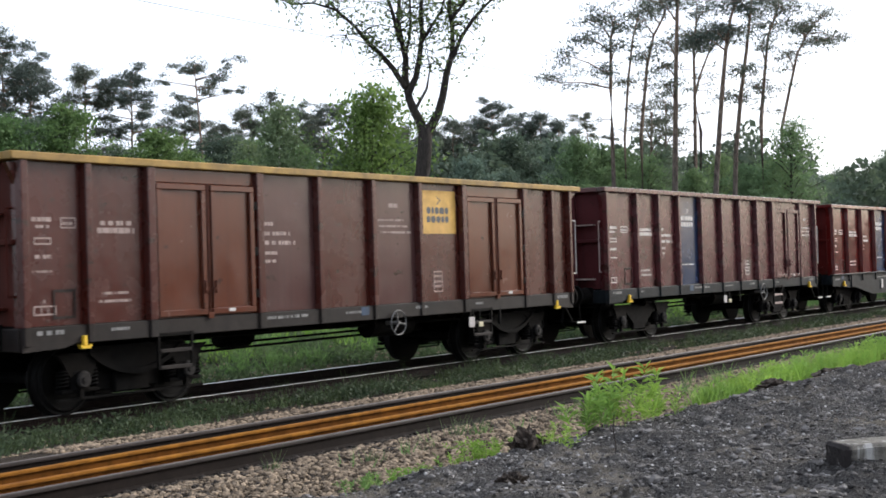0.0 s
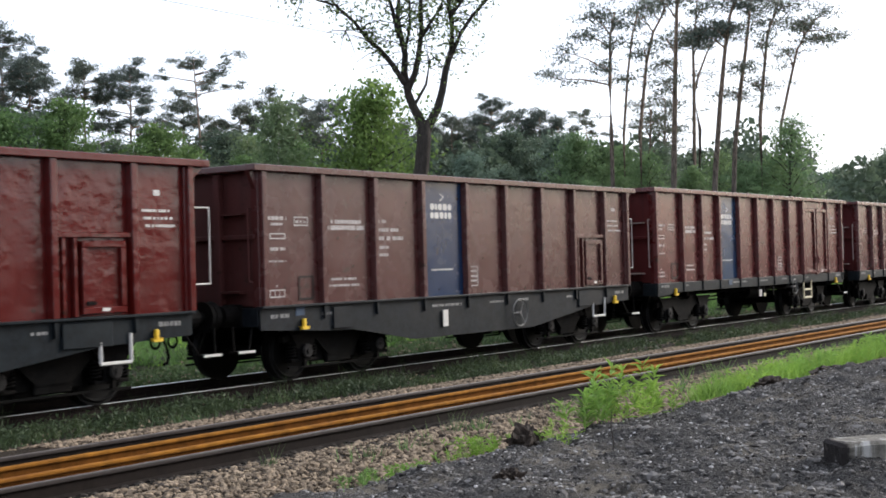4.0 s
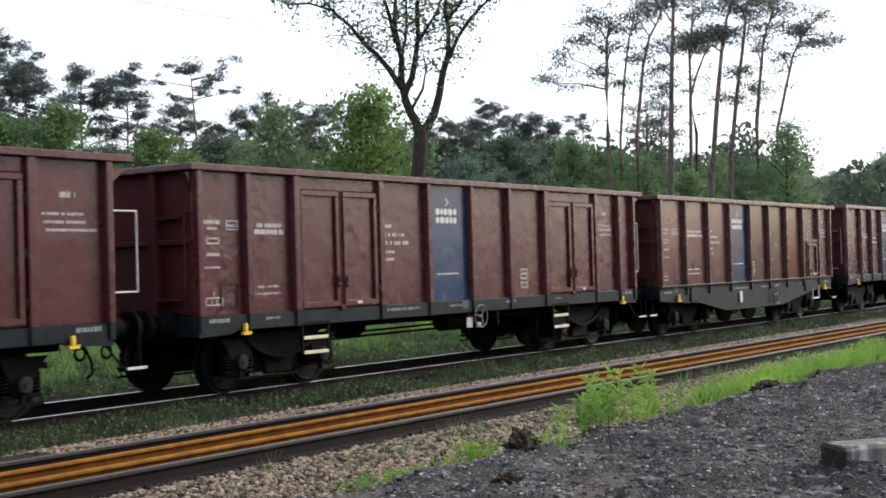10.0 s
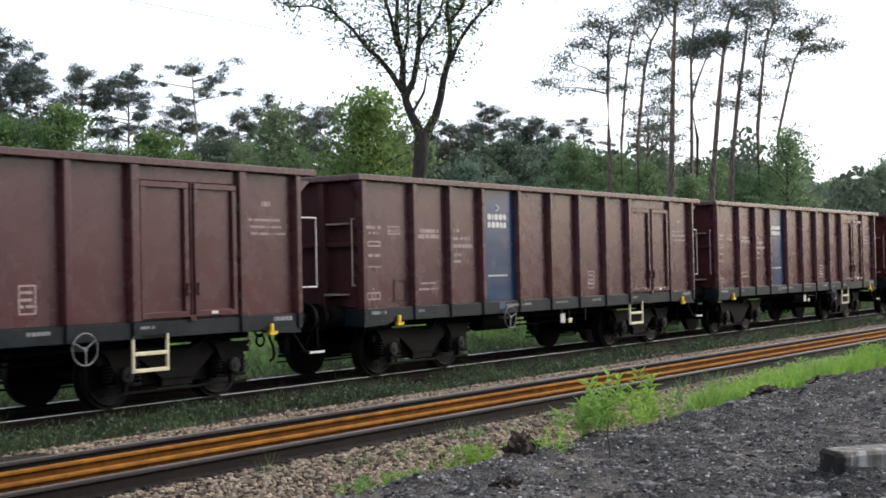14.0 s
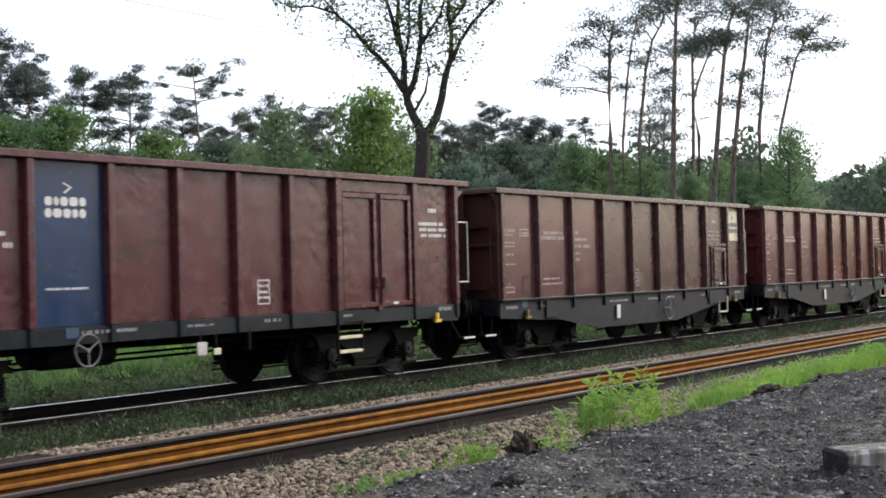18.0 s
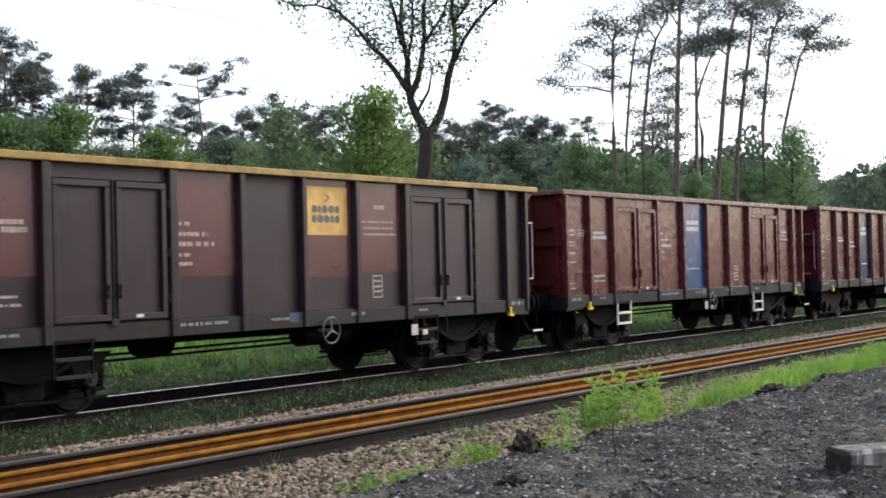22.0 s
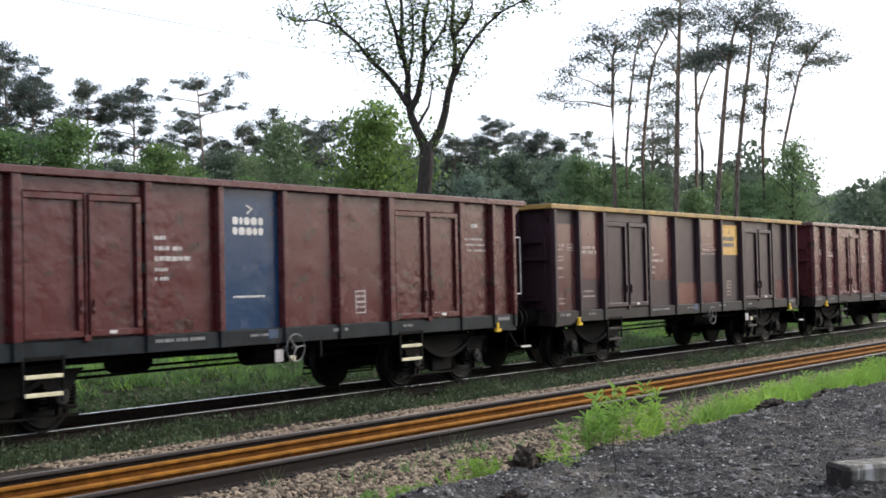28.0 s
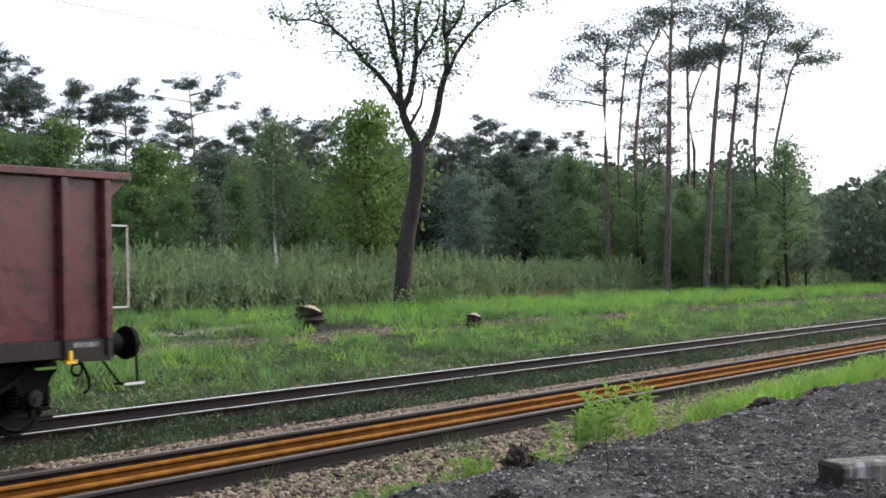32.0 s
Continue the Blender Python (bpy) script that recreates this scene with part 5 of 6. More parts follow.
# pines standing behind the wood's edge
for az, d, top, form in ((37.1, 98, 18.6, 3), (38.0, 96, 16.6, 5), (40.3, 100, 16.6, 5), (42.0, 100, 16.5, 5), (45.0, 98, 16.8, 4), (44.2, 106, 14.9, 5), (46.7, 104, 14.1, 3), (47.9, 106, 15.3, 0),
                         (48.9, 104, 14.3, 5), (49.9, 108, 14.5, 3), (50.8, 112, 15.6, 1), (52.2, 108, 14.3, 5), (45.6, 110, 13.6, 5), (53.6, 116, 13.6, 5), (58.4, 118, 14.6, 5), (57.3, 114, 15.4, 5), (56.4, 120, 14.6, 3), (55.6, 116, 14.2, 5), (59.2, 118, 14.6, 3), (60.0, 116, 13.7, 3), (61.3, 112, 14.0, 1), (54.6, 120, 13.8, 3)):
    p = spot(az, d)
    form = {3: 6, 5: 7}.get(form, form)
    plant("pine_tree", PINES[form], PINE_BARK, p, (top - p[2]) / 16.0, dice.uniform(0, 360), "dark pine standing behind the wood's edge", "tree", "pines of the wood")
SPARSE = 7
GREENS = [broad_kind(20 + i, 10.0, sp, b, m) for i, (sp, b, m) in enumerate(((2.9, 0.2, GREEN_LEAF), (2.5, 0.22, GREEN_LEAF), (2.7, 0.18, YOUNG_LEAF), (2.6, 0.22, DARK_LEAF), (2.2, 0.2, MIST_LEAF), (2.6, 0.16, LIGHT_LEAF), (2.7, 0.24, MIST_LEAF)))]
GREENS.append(broad_kind(29, 10.0, 2.3, 0.3, LIGHT_LEAF, 0.1, 5200))
BIRCH = broad_kind(31, 10.0, 1.6, 0.42, BIRCH_LEAF, 0.1, 5200, 0.11, 0.18, False)
for az, d, top, form in ((39.4, 82, 12.3, 0), (38.3, 86, 11.9, 3), (37.6, 84, 11.0, 3), (36.6, 80, 11.5, 0), (43.1, 76, 10.1, 0), (41.5, 88, 10.3, 3), (44.4, 80, 9.2, 1), (46.1, 90, 11.2, 3), (47.0, 92, 11.0, 1), (49.2, 88, 10.2, 1), (44.0, 72, 7.0, 0), (50.8, 92, 9.8, 3), (49.9, 90, 8.5, 1),
                         (42.2, 74, 7.6, 1), (45.4, 76, 7.8, 3), (46.6, 80, 8.6, 1), (56.3, 88, 9.1, 4), (58.2, 105, 12.3, 3), (57.1, 112, 12.2, 3), (55.4, 118, 13.4, 3), (59.0, 108, 11.9, 3), (60.1, 100, 11.4, 3), (60.7, 84, 9.8, 1), (61.9, 86, 9.5, 0), (62.9, 90, 9.5, 1), (63.8, 84, 8.5, 0),
                         (64.3, 92, 9.6, 3), (65.5, 82, 7.3, 1), (66.8, 88, 8.7, 3), (67.8, 80, 7.3, 1), (68.9, 84, 7.9, 1), (69.7, 82, 10.0, 1), (69.8, 90, 7.5, 3), (70.7, 100, 7.7, 3), (71.6, 120, 9.3, 3), (72.5, 130, 9.0, 3), (73.2, 135, 11.2, 3), (73.8, 140, 12.4, 3), (53.2, 110, 12.7, 3), (54.1, 115, 12.6, 3), (52.5, 105, 11.3, 3),
                         (51.6, 100, 10.0, 3), (57.6, 98, 9.0, 4), (54.8, 104, 9.5, 3), (66.2, 78, 5.6, 1), (64.9, 79, 6.0, 0), (68.4, 77, 5.2, 1), (70.4, 86, 6.5, 3), (71.2, 108, 7.0, 3), (61.2, 80, 6.5, 1), (62.4, 82, 6.8, 1)):
    p = spot(az, d)
    form = {0: 5, 1: 5, 3: 6}.get(form, form) if az > 59.5 else form
    if az in (69.7, 66.8, 63.8):
        form = SPARSE
    plant("broadleaf_tree", GREENS[form], OAK_BARK, p, (top - p[2]) / 10.0, dice.uniform(0, 360), ("fresh green broadleaf tree at the wood's edge", "fresh green broadleaf tree at the wood's edge", "yellow-green young tree", "dull green broadleaf tree in the wood", "slender dull green tree", "light green broadleaf tree at the wood's edge", "hazy blue-green broadleaf tree in the wood", "sparse light green tree among the pines")[form], "tree", "broadleaf trees of the wood", dice.uniform(0.95, 1.2))
p = spot(48.25, 56)
plant("birch_tree", BIRCH, BIRCH_BARK, p, (9.0 - p[2]) / 10.0, 40, "white-stemmed birch with hanging pale leaves", "tree", "")
p = spot(46.9, 84)
plant("birch_tree", BIRCH, BIRCH_BARK, p, (10.2 - p[2]) / 10.0, 200, "white-stemmed birch with hanging pale leaves", "tree", "")


def make_old_tree():
    """The big sparse tree: leaning stem, fork, four long limbs, thin foliage."""
    az, d = 53.57, 50.0
    base = Vector(spot(az, d))
    right = Vector((math.cos(radians(az)), -math.sin(radians(az)), 0))
    deep = Vector((math.sin(radians(az)), math.cos(radians(az)), 0))
    at = lambda r, u, q=0.0: right * r + deep * q + Vector((0, 0, u))
    tree = empty("old_tree", label="large sparse old tree with a dark forked trunk", category="tree")
    tree.location = base - Vector((0, 0, 0.15))
    g = tree.location.z
    rng = np.random.default_rng(77)
    bm = bmesh.new()
    limb(bm, [at(-0.1, 0.6 - g), at(-0.08, 0.95 - g), at(-0.02, 1.85 - g), at(0.14, 3.25 - g), at(0.38, 4.45 - g), at(0.58, 5.35 - g), at(0.68, 6.25 - g), at(0.72, 7.1 - g)], 0.33, 0.265, 14)
    trunk = part("trunk", bm, OAK_BARK, tree, "dark furrowed trunk", True)
    limbs = (
        (((0.66, 6.7), (0.56, 7.15), (0.34, 7.6), (0.16, 8.1), (0.02, 8.9), (0.07, 9.6), (-0.08, 10.35), (-0.17, 11.0), (-0.1, 12.0), (-0.2, 13.6)), 0.2, 0.05, 0.3),
        (((-0.13, 10.2), (-0.36, 11.25), (-0.53, 11.8), (-0.75, 12.5), (-1.1, 13.6)), 0.085, 0.03, -0.6),
        (((0.12, 8.25), (0.43, 8.87), (0.57, 9.5), (0.7, 10.4), (0.69, 11.5), (0.85, 12.1), (1.1, 13.4)), 0.135, 0.04, -0.5),
        (((0.8, 6.7), (0.98, 7.1), (1.24, 7.55), (1.43, 8.2), (1.58, 9.0), (1.82, 9.75), (1.86, 10.8), (1.75, 11.5), (1.85, 12.4), (1.7, 14.0)), 0.19, 0.05, 0.4),
        (((1.84, 9.6), (2.16, 10.3), (2.58, 10.9), (3.06, 11.4), (3.58, 11.83), (4.25, 12.15), (4.8, 12.35)), 0.085, 0.02, -0.8),
        (((1.86, 11.05), (2.28, 11.6), (2.55, 12.3), (2.7, 13.4)), 0.065, 0.02, 0.6),
        (((0.02, 8.5), (-0.41, 9.23), (-0.86, 9.8), (-1.29, 10.2), (-1.8, 10.9), (-2.44, 11.5), (-2.9, 12.1), (-3.1, 12.8)), 0.115, 0.03, 0.6),
        (((-2.4, 11.45), (-3.34, 11.82), (-4.2, 11.85), (-4.7, 12.2)), 0.05, 0.015, 1.0),
        (((-0.95, 9.9), (-1.56, 10.5), (-2.1, 10.4)), 0.04, 0.012, -0.7),
        (((0.42, 7.75), (0.82, 8.45), (0.9, 8.86), (1.0, 9.4)), 0.065, 0.02, 0.3),
        (((0.7, 10.2), (1.07, 10.83), (1.47, 11.4), (1.64, 12.15), (1.6, 13.2)), 0.065, 0.02, 0.9),
        (((0.04, 9.6), (0.26, 10.45), (0.28, 11.1), (0.3, 11.65), (0.2, 12.5)), 0.055, 0.02, -0.9),
    )
    tips = []
    for pts, r0, r1, q in limbs:
        bm = bmesh.new()
        n = len(pts) - 1
        line = [at(r, u - g, q * i / n) for i, (r, u) in enumerate(pts)]
        limb(bm, line, r0, r1, 9)
        part("limb", bm, OAK_BARK, tree, "", True)
        for i in range(1, n + 1):
            for k in (0.0, 0.5):
                tips.append(line[i] * (1 - k) + line[i - 1] * k)
    bm = bmesh.new()
    sprays = []
    for p in tips:
        if p.z < 8.2:
            continue
        for _ in range(4):
            dvec = Vector((rng.normal(), rng.normal(), rng.normal() * 0.5 + 0.1)).normalized() * rng.uniform(0.3, 1.3)
            limb(bm, [p, p + dvec * 0.5 + Vector((0, 0, 0.08)), p + dvec], 0.022, 0.006, 4)
            sprays += [(p + dvec, 0.2), (p + dvec * 0.6, 0.16)]
    tagged(part("twig_mass", bm, OAK_BARK, tree, "thin bare twigs"), kind="stuff")
    pts = np.concatenate([np.array(c) + rng.normal(size=(int(12 * max(0.0, rng.uniform(-0.7, 1.3)) * (1.3 if c.z > 9 else 0.8)), 3)) * s for c, s in sprays])
    v, f = leaves(rng, pts, 0.07, 0.04)
    ob = new("foliage", mesh_from("foliage", v, f, OAK_LEAF))
    ob.parent = tree
    tagged(ob, "thin young green foliage", kind="stuff")
    # leafy shoots round the fork and stem
    pts = np.concatenate([np.array(at(r, u - g, 0)) + rng.normal(size=(n, 3)) * 0.22 for r, u, n in ((0.75, 7.2, 110), (1.15, 7.3, 60), (0.4, 7.0, 40), (0.3, 5.3, 16))])
    v, f = leaves(rng, pts, 0.07, 0.04)
    ob = new("shoot_growth", mesh_from("shoot_growth", v, f, YOUNG_LEAF))
    ob.parent = tree
    tagged(ob, "bright leafy shoots round the fork", kind="stuff")


make_old_tree()
MAPLE = broad_kind(41, 7.0, 2.0, 0.27, YOUNG_LEAF, 0.085, 9000, 0.08)
p = spot(52.15, 58.5)
plant("young_tree", MAPLE, OAK_BARK, p, 1.25, 30, "leafy yellow-green young tree beside the old trunk", "tree", "", 0.95)


def visible_strip(rng, n, y0, y1, az0=35.0, az1=75.5, reach=130.0):
    """Random places between two lines along the railway, within the wedge before the camera."""
    y = rng.uniform(y0, y1, n * 3)
    x = y * np.tan(np.radians(rng.uniform(az0, az1, n * 3)))
    keep = np.hypot(x, y) < reach
    # even over the ground: thin out what lies near
    keep &= rng.uniform(0, 1, n * 3) < np.clip(np.hypot(x, y) ** 2 / (y * reach), 0.03, 1)
    x, y = x[keep][:n], y[keep][:n]
    z = np.array([ground_z(a, b) for a, b in zip(x, y)])
    return np.stack([x, y, z], 1)


def patchy(pts, scale, limit, seed):
    k = np.array([noise.noise(Vector((p[0] * scale * 0.45, p[1] * scale * 1.5, seed))) + 0.4 * noise.noise(Vector((p[0] * scale * 3, p[1] * scale * 4, seed))) for p in pts])
    bare = np.array([max(0.0, 1 - abs(p[1] - 23.0 - 0.5 * noise.noise(Vector((p[0] * 0.5, p[1], 2.0)))) / 0.9) + (max(0.0, 1 - abs(p[1] - 25.9) / 0.9) if p[0] < 31.5 else 0.0) for p in pts])
    return pts[(k > limit) & (bare < 0.2 + 0.4 * k)]


def make_thicket():
    rng = np.random.default_rng(5)
    spots = visible_strip(rng, 1600, 33.6, 47, 35, 63.5, 115)
    spots = np.concatenate([spots, visible_strip(rng, 420, 30, 38, 69.5, 76, 150), visible_strip(rng, 160, 33, 37, 60, 66, 90)])
    x = rng.uniform(22, 52, 700)
    y = rng.uniform(31.6, 34.0, 700)
    spots = np.concatenate([spots, np.stack([x, y, np.array([ground_z(a, b) for a, b in zip(x, y)])], 1)])
    cs = []
    for b in spots:
        h = (rng.uniform(1.5, 2.5) if b[1] > 34 else rng.uniform(0.8, 1.7)) * (1.0 if b[0] < 55 else 0.8)
        for _ in range(4):
            k = rng.uniform(0.04, 1.0, 30) ** 0.85
            off = rng.normal(size=2) * 0.45
            wide = 0.24 * (1.06 - k)
            c = np.stack([b[0] + off[0] + rng.normal(size=30) * wide, b[1] + off[1] + rng.normal(size=30) * wide, b[2] + k * h * rng.uniform(0.6, 1.12)], 1)
            cs.append(c)
    v, f = leaves(rng, np.concatenate(cs), 0.12, 0.03, 0.2, 0.6)
    ob = new("thicket", mesh_from("thicket", v, f, SHOOT))
    tagged(ob, "grey-green thicket of upright young shoots", "bushes", kind="stuff")


make_thicket()


def make_deep_wood():
    """The closed dark wood behind its edge."""
    rng = np.random.default_rng(21)
    cs = []
    for _ in range(420):
        az, d = rng.uniform(33, 78), rng.uniform(100, 150)
        x, y, z = spot(az, d)
        top = rng.uniform(7.5, 10.5) * (0.72 if az > 70.2 else 1.0)
        k = rng.uniform(0, 1, 300)
        r = 2.4 * np.sin(np.pi * (0.12 + 0.8 * k)) * rng.uniform(0.3, 1, 300)
        a = rng.uniform(0, 6.28, 300)
        cs.append(np.stack([x + r * np.cos(a), y + r * np.sin(a), z + 0.3 + k * top], 1))
    v, f = leaves(rng, np.concatenate(cs), 0.3, 0.17)
    tagged(new("deep_wood", mesh_from("deep_wood", v, f, DARK_LEAF)), "closed dark green wood behind its edge", "wood", kind="stuff")


make_deep_wood()


def make_far_belt():
    """Low woods out of view, added to close the plain and darken the panels' reflections."""
    rng = np.random.default_rng(22)
    az = np.radians(rng.uniform(80, 392, 26000))
    d = rng.uniform(390, 430, 26000)
    x, y = d * np.sin(az), d * np.cos(az)
    keep = np.abs(y - 12) > 14
    x, y = x[keep], y[keep]
    z = rng.uniform(0, 1, len(x)) * (10 + 3 * np.sin(x * 0.05) + 2 * np.sin(y * 0.09))
    v, f = leaves(rng, np.stack([x, y, z], 1), 2.2, 1.4)
    tagged(new("far_wood", mesh_from("far_wood", v, f, DARK_LEAF)), "unseen low dark belt of distant woods round the plain", "wood", kind="stuff")


make_far_belt()


def tufts(rng, centres, height, width, per, radius):
    """Blades in tufts: each tuft with a height of its own."""
    n = len(centres)
    h = np.repeat(rng.uniform(0.2, 1.35, n) ** 1.7, per)
    p = np.repeat(centres, per, 0)
    p[:, :2] += rng.normal(size=(n * per, 2)) * radius
    v, f = blades(rng, p, height, width, 0.6)
    v = v.reshape(-1, 3, 3)
    v[:, 2] = p + (v[:, 2] - p) * h[:, None]
    return v.reshape(-1, 3), f


def make_grass():
    rng = np.random.default_rng(8)
    for name, mat, n, y0, y1, h, w, per, lim, label, seed in (
            ("meadow_grass", GRASS, 9500, 18.0, 33.5, 0.27, 0.016, 24, 0.0, "patchy green grass on the bank", 1.0),
            ("old_grass", GRASS_DARK, 6500, 17.4, 33.5, 0.2, 0.016, 14, -0.05, "dull dark grass on the bank", 21.0),
            ("bright_grass", GRASS_BRIGHT, 6500, 24.4, 28.0, 0.3, 0.025, 10, -0.1, "bright yellow-green grass along the bank's top", 4.0),
            ("sprouting_grass", GRASS_BRIGHT, 4000, 18.8, 31.0, 0.3, 0.018, 16, 0.12, "scattered fresh green tufts", 31.0),
            ("verge_weeds", WEED, 1200, 12.2, 13.7, 0.13, 0.009, 10, -0.05, "low dull weeds between the tracks", 6.0),
            ("rail_weeds", WEED, 420, 13.1, 13.72, 0.24, 0.009, 12, 0.08, "weeds growing against the near side of the far track", 71.0),
            ("track_weeds", WEED, 400, 15.5, 16.9, 0.15, 0.01, 9, 0.05, "low weeds among the far rails", 9.0)):
        far = y0 > 16
        p = patchy(visible_strip(rng, n, y0, y1, 43 if name == "bright_grass" else 35, 76, 105 if far else 70), 0.7 if far else 0.9, lim, seed)
        if name == "bright_grass":
            p = p[p[:, 0] + rng.normal(size=len(p)) * 5 > 38]
        if name == "verge_weeds":
            p = p[p[:, 1] > 11.95]
        v, f = tufts(rng, p, h, w, per, 0.11 if far else 0.06)
        tagged(new(name, mesh_from(name, v, f, mat)), label, "grass" if "grass" in name else "weeds", kind="stuff")
    # brown-tinged undergrowth before the thicket and low leafy plants on the bank
    p = patchy(visible_strip(rng, 14000, 31.5, 34, 35, 66, 90), 0.5, 0.0, 12.0)
    v, f = blades(rng, p, 0.4, 0.02, 0.5)
    tagged(new("dry_undergrowth", mesh_from("dry_undergrowth", v, f, STRAW)), "brownish dry undergrowth below the thicket", "undergrowth", kind="stuff")
    p = np.stack([rng.normal(34.4, 0.9, 1400), rng.normal(32.0, 0.4, 1400), 0.96 + 0 * rng.uniform(size=1400)], 1)
    p = np.concatenate([p, patchy(visible_strip(rng, 7000, 19, 32, 35, 76, 90), 0.8, 0.3, 14.0)])
    v, f = leaves(rng, p + np.stack([0 * p[:, 0], 0 * p[:, 0], rng.uniform(0.02, 0.4, len(p)) * (p[:, 1] / 32) ** 2], 1), 0.075, 0.04, 0.3, 0.3)
    tagged(new("low_plants", mesh_from("low_plants", v, f, GREEN_LEAF)), "low leafy plants on the grass bank", "plants", kind="stuff")
    # leafy weeds between the tracks
    p = np.repeat(patchy(visible_strip(rng, 900, 12.1, 13.7, 35, 76, 60), 0.9, 0.0, 61.0), 26, 0)
    r = rng.normal(size=(len(p), 3)) * np.array([0.12, 0.1, 0.0])
    r[:, 2] = rng.uniform(0.0, 0.2, len(p)) * np.repeat(rng.uniform(0.3, 1.2, len(p) // 26), 26)
    v, f = leaves(rng, p + r, 0.034, 0.015, 0.2, 0.2)
    tagged(new("verge_leaves", mesh_from("verge_leaves", v, f, VERGE)), "dark leafy weeds between the two tracks", "weeds", kind="stuff")
    # dark leafy weeds along the bank's foot
    p = patchy(visible_strip(rng, 2600, 16.9, 20.5, 35, 76, 75), 0.9, 0.1, 51.0)
    p = np.repeat(p, 16, 0)
    r = rng.normal(size=(len(p), 3)) * np.array([0.13, 0.13, 0.0])
    r[:, 2] = rng.uniform(0.0, 0.28, len(p)) * np.repeat(rng.uniform(0.4, 1.2, len(p) // 16), 16)
    v, f = leaves(rng, p + r, 0.05, 0.024, 0.2, 0.25)
    tagged(new("bank_foot_weeds", mesh_from("bank_foot_weeds", v, f, GRASS_DARK)), "dark leafy weeds along the bank's foot", "weeds", kind="stuff")
    p = patchy(visible_strip(rng, 9000, 17, 27, 35, 76, 80), 0.8, 0.1, 41.0)
    v, f = leaves(rng, p + np.stack([0 * p[:, 0], 0 * p[:, 0], rng.uniform(0.0, 0.12, len(p))], 1), 0.05, 0.03, 0.1, 0.0)
    tagged(new("creeping_weeds", mesh_from("creeping_weeds", v, f, WEED)), "creeping dark weeds on gravelly ground", "weeds", kind="stuff")


make_grass()

# ---- foreground: ballast stones, ash, weeds, concrete block ----
def stone_mesh(seed, mat, flat=0.7):
    rng = np.random.default_rng(seed)
    bm = bmesh.new()
    bmesh.ops.create_icosphere(bm, subdivisions=1, radius=1.0)
    for v in bm.verts:
        v.co *= rng.uniform(0.72, 1.15)
        v.co.z *= flat
    me = mesh_of("stone", bm)
    me.materials.append(mat)
    return me


def stone_material(name, a, b):
    m, nt, s = material(name)
    geo, info = nt.nodes.new("ShaderNodeNewGeometry"), nt.nodes.new("ShaderNodeObjectInfo")
    mx = nt.nodes.new("ShaderNodeMath")
    mx.operation = "ADD"
    nt.links.new(geo.outputs["Random Per Island"], mx.inputs[0])
    nt.links.new(info.outputs["Random"], mx.inputs[1])
    fr = nt.nodes.new("ShaderNodeMath")
    fr.operation = "FRACT"
    nt.links.new(mx.outputs[0], fr.inputs[0])
    c = mixed(nt, fr.outputs[0], rgba(a), rgba(b))
    v = coords(nt)
    c = mixed(nt, ramp(nt, noise_at(nt, v, 30, 5), 0.4, 0.75, (0, 0, 0, 1), (0.5, 0.5, 0.5, 1)), c, rgba((0.06, 0.045, 0.035)))
    nt.links.new(c, s.inputs["Base Color"])
    s.inputs["Roughness"].default_value, s.inputs["Specular IOR Level"].default_value = 0.9, 0.15
    bumped(nt, s, noise_at(nt, v, 60, 4), 0.4, 0.01)
    return m


BALLAST = stone_material("ballast stone", (0.035, 0.026, 0.018), (0.33, 0.25, 0.172))
CINDER = stone_material("ash cinder", (0.012, 0.0115, 0.0115), (0.19, 0.178, 0.168))
SOIL_CRUMB = stone_material("dark soil crumb", (0.008, 0.007, 0.006), (0.05, 0.042, 0.035))
PEBBLE = stone_material("pale pebble", (0.2, 0.19, 0.18), (0.5, 0.48, 0.46))
SOIL_CLOD = plain("dark turned soil", (0.026, 0.018, 0.013), 0.95, 0, 14, 0.5, 1.0)


def stone_soup(name, rng, centres, sizes, mat, label, category, flat=0.7):
    ico = bmesh.new()
    bmesh.ops.create_icosphere(ico, subdivisions=1, radius=1.0)
    base = np.array([v.co[:] for v in ico.verts])
    tri = np.array([[v.index for v in f.verts] for f in ico.faces])
    ico.free()
    n, k = len(centres), len(base)
    jit = rng.uniform(0.68, 1.2, (n, k, 1))
    stretch = rng.uniform(0.7, 1.3, (n, 1, 3)) * np.array([1, 1, flat])
    a = rng.uniform(0, 6.28, n)
    rot = np.zeros((n, 3, 3))
    rot[:, 0, 0], rot[:, 0, 1], rot[:, 1, 0], rot[:, 1, 1], rot[:, 2, 2] = np.cos(a), -np.sin(a), np.sin(a), np.cos(a), 1
    v = np.einsum("nij,nkj->nki", rot, base[None] * jit * stretch) * sizes[:, None, None] + centres[:, None]
    f = (tri[None] + (np.arange(n) * k)[:, None, None]).reshape(-1, 3)
    ob = new(name, mesh_from(name, v.reshape(-1, 3), f, mat))
    return tagged(ob, label, category, kind="stuff")


def strewn(rng, n, x0, x1, y0, y1, sink=0.0):
    x, y = rng.uniform(x0, x1, n), rng.uniform(y0, y1, n)
    return np.stack([x, y, np.array([ground_z(a, b) for a, b in zip(x, y)]) + sink], 1)


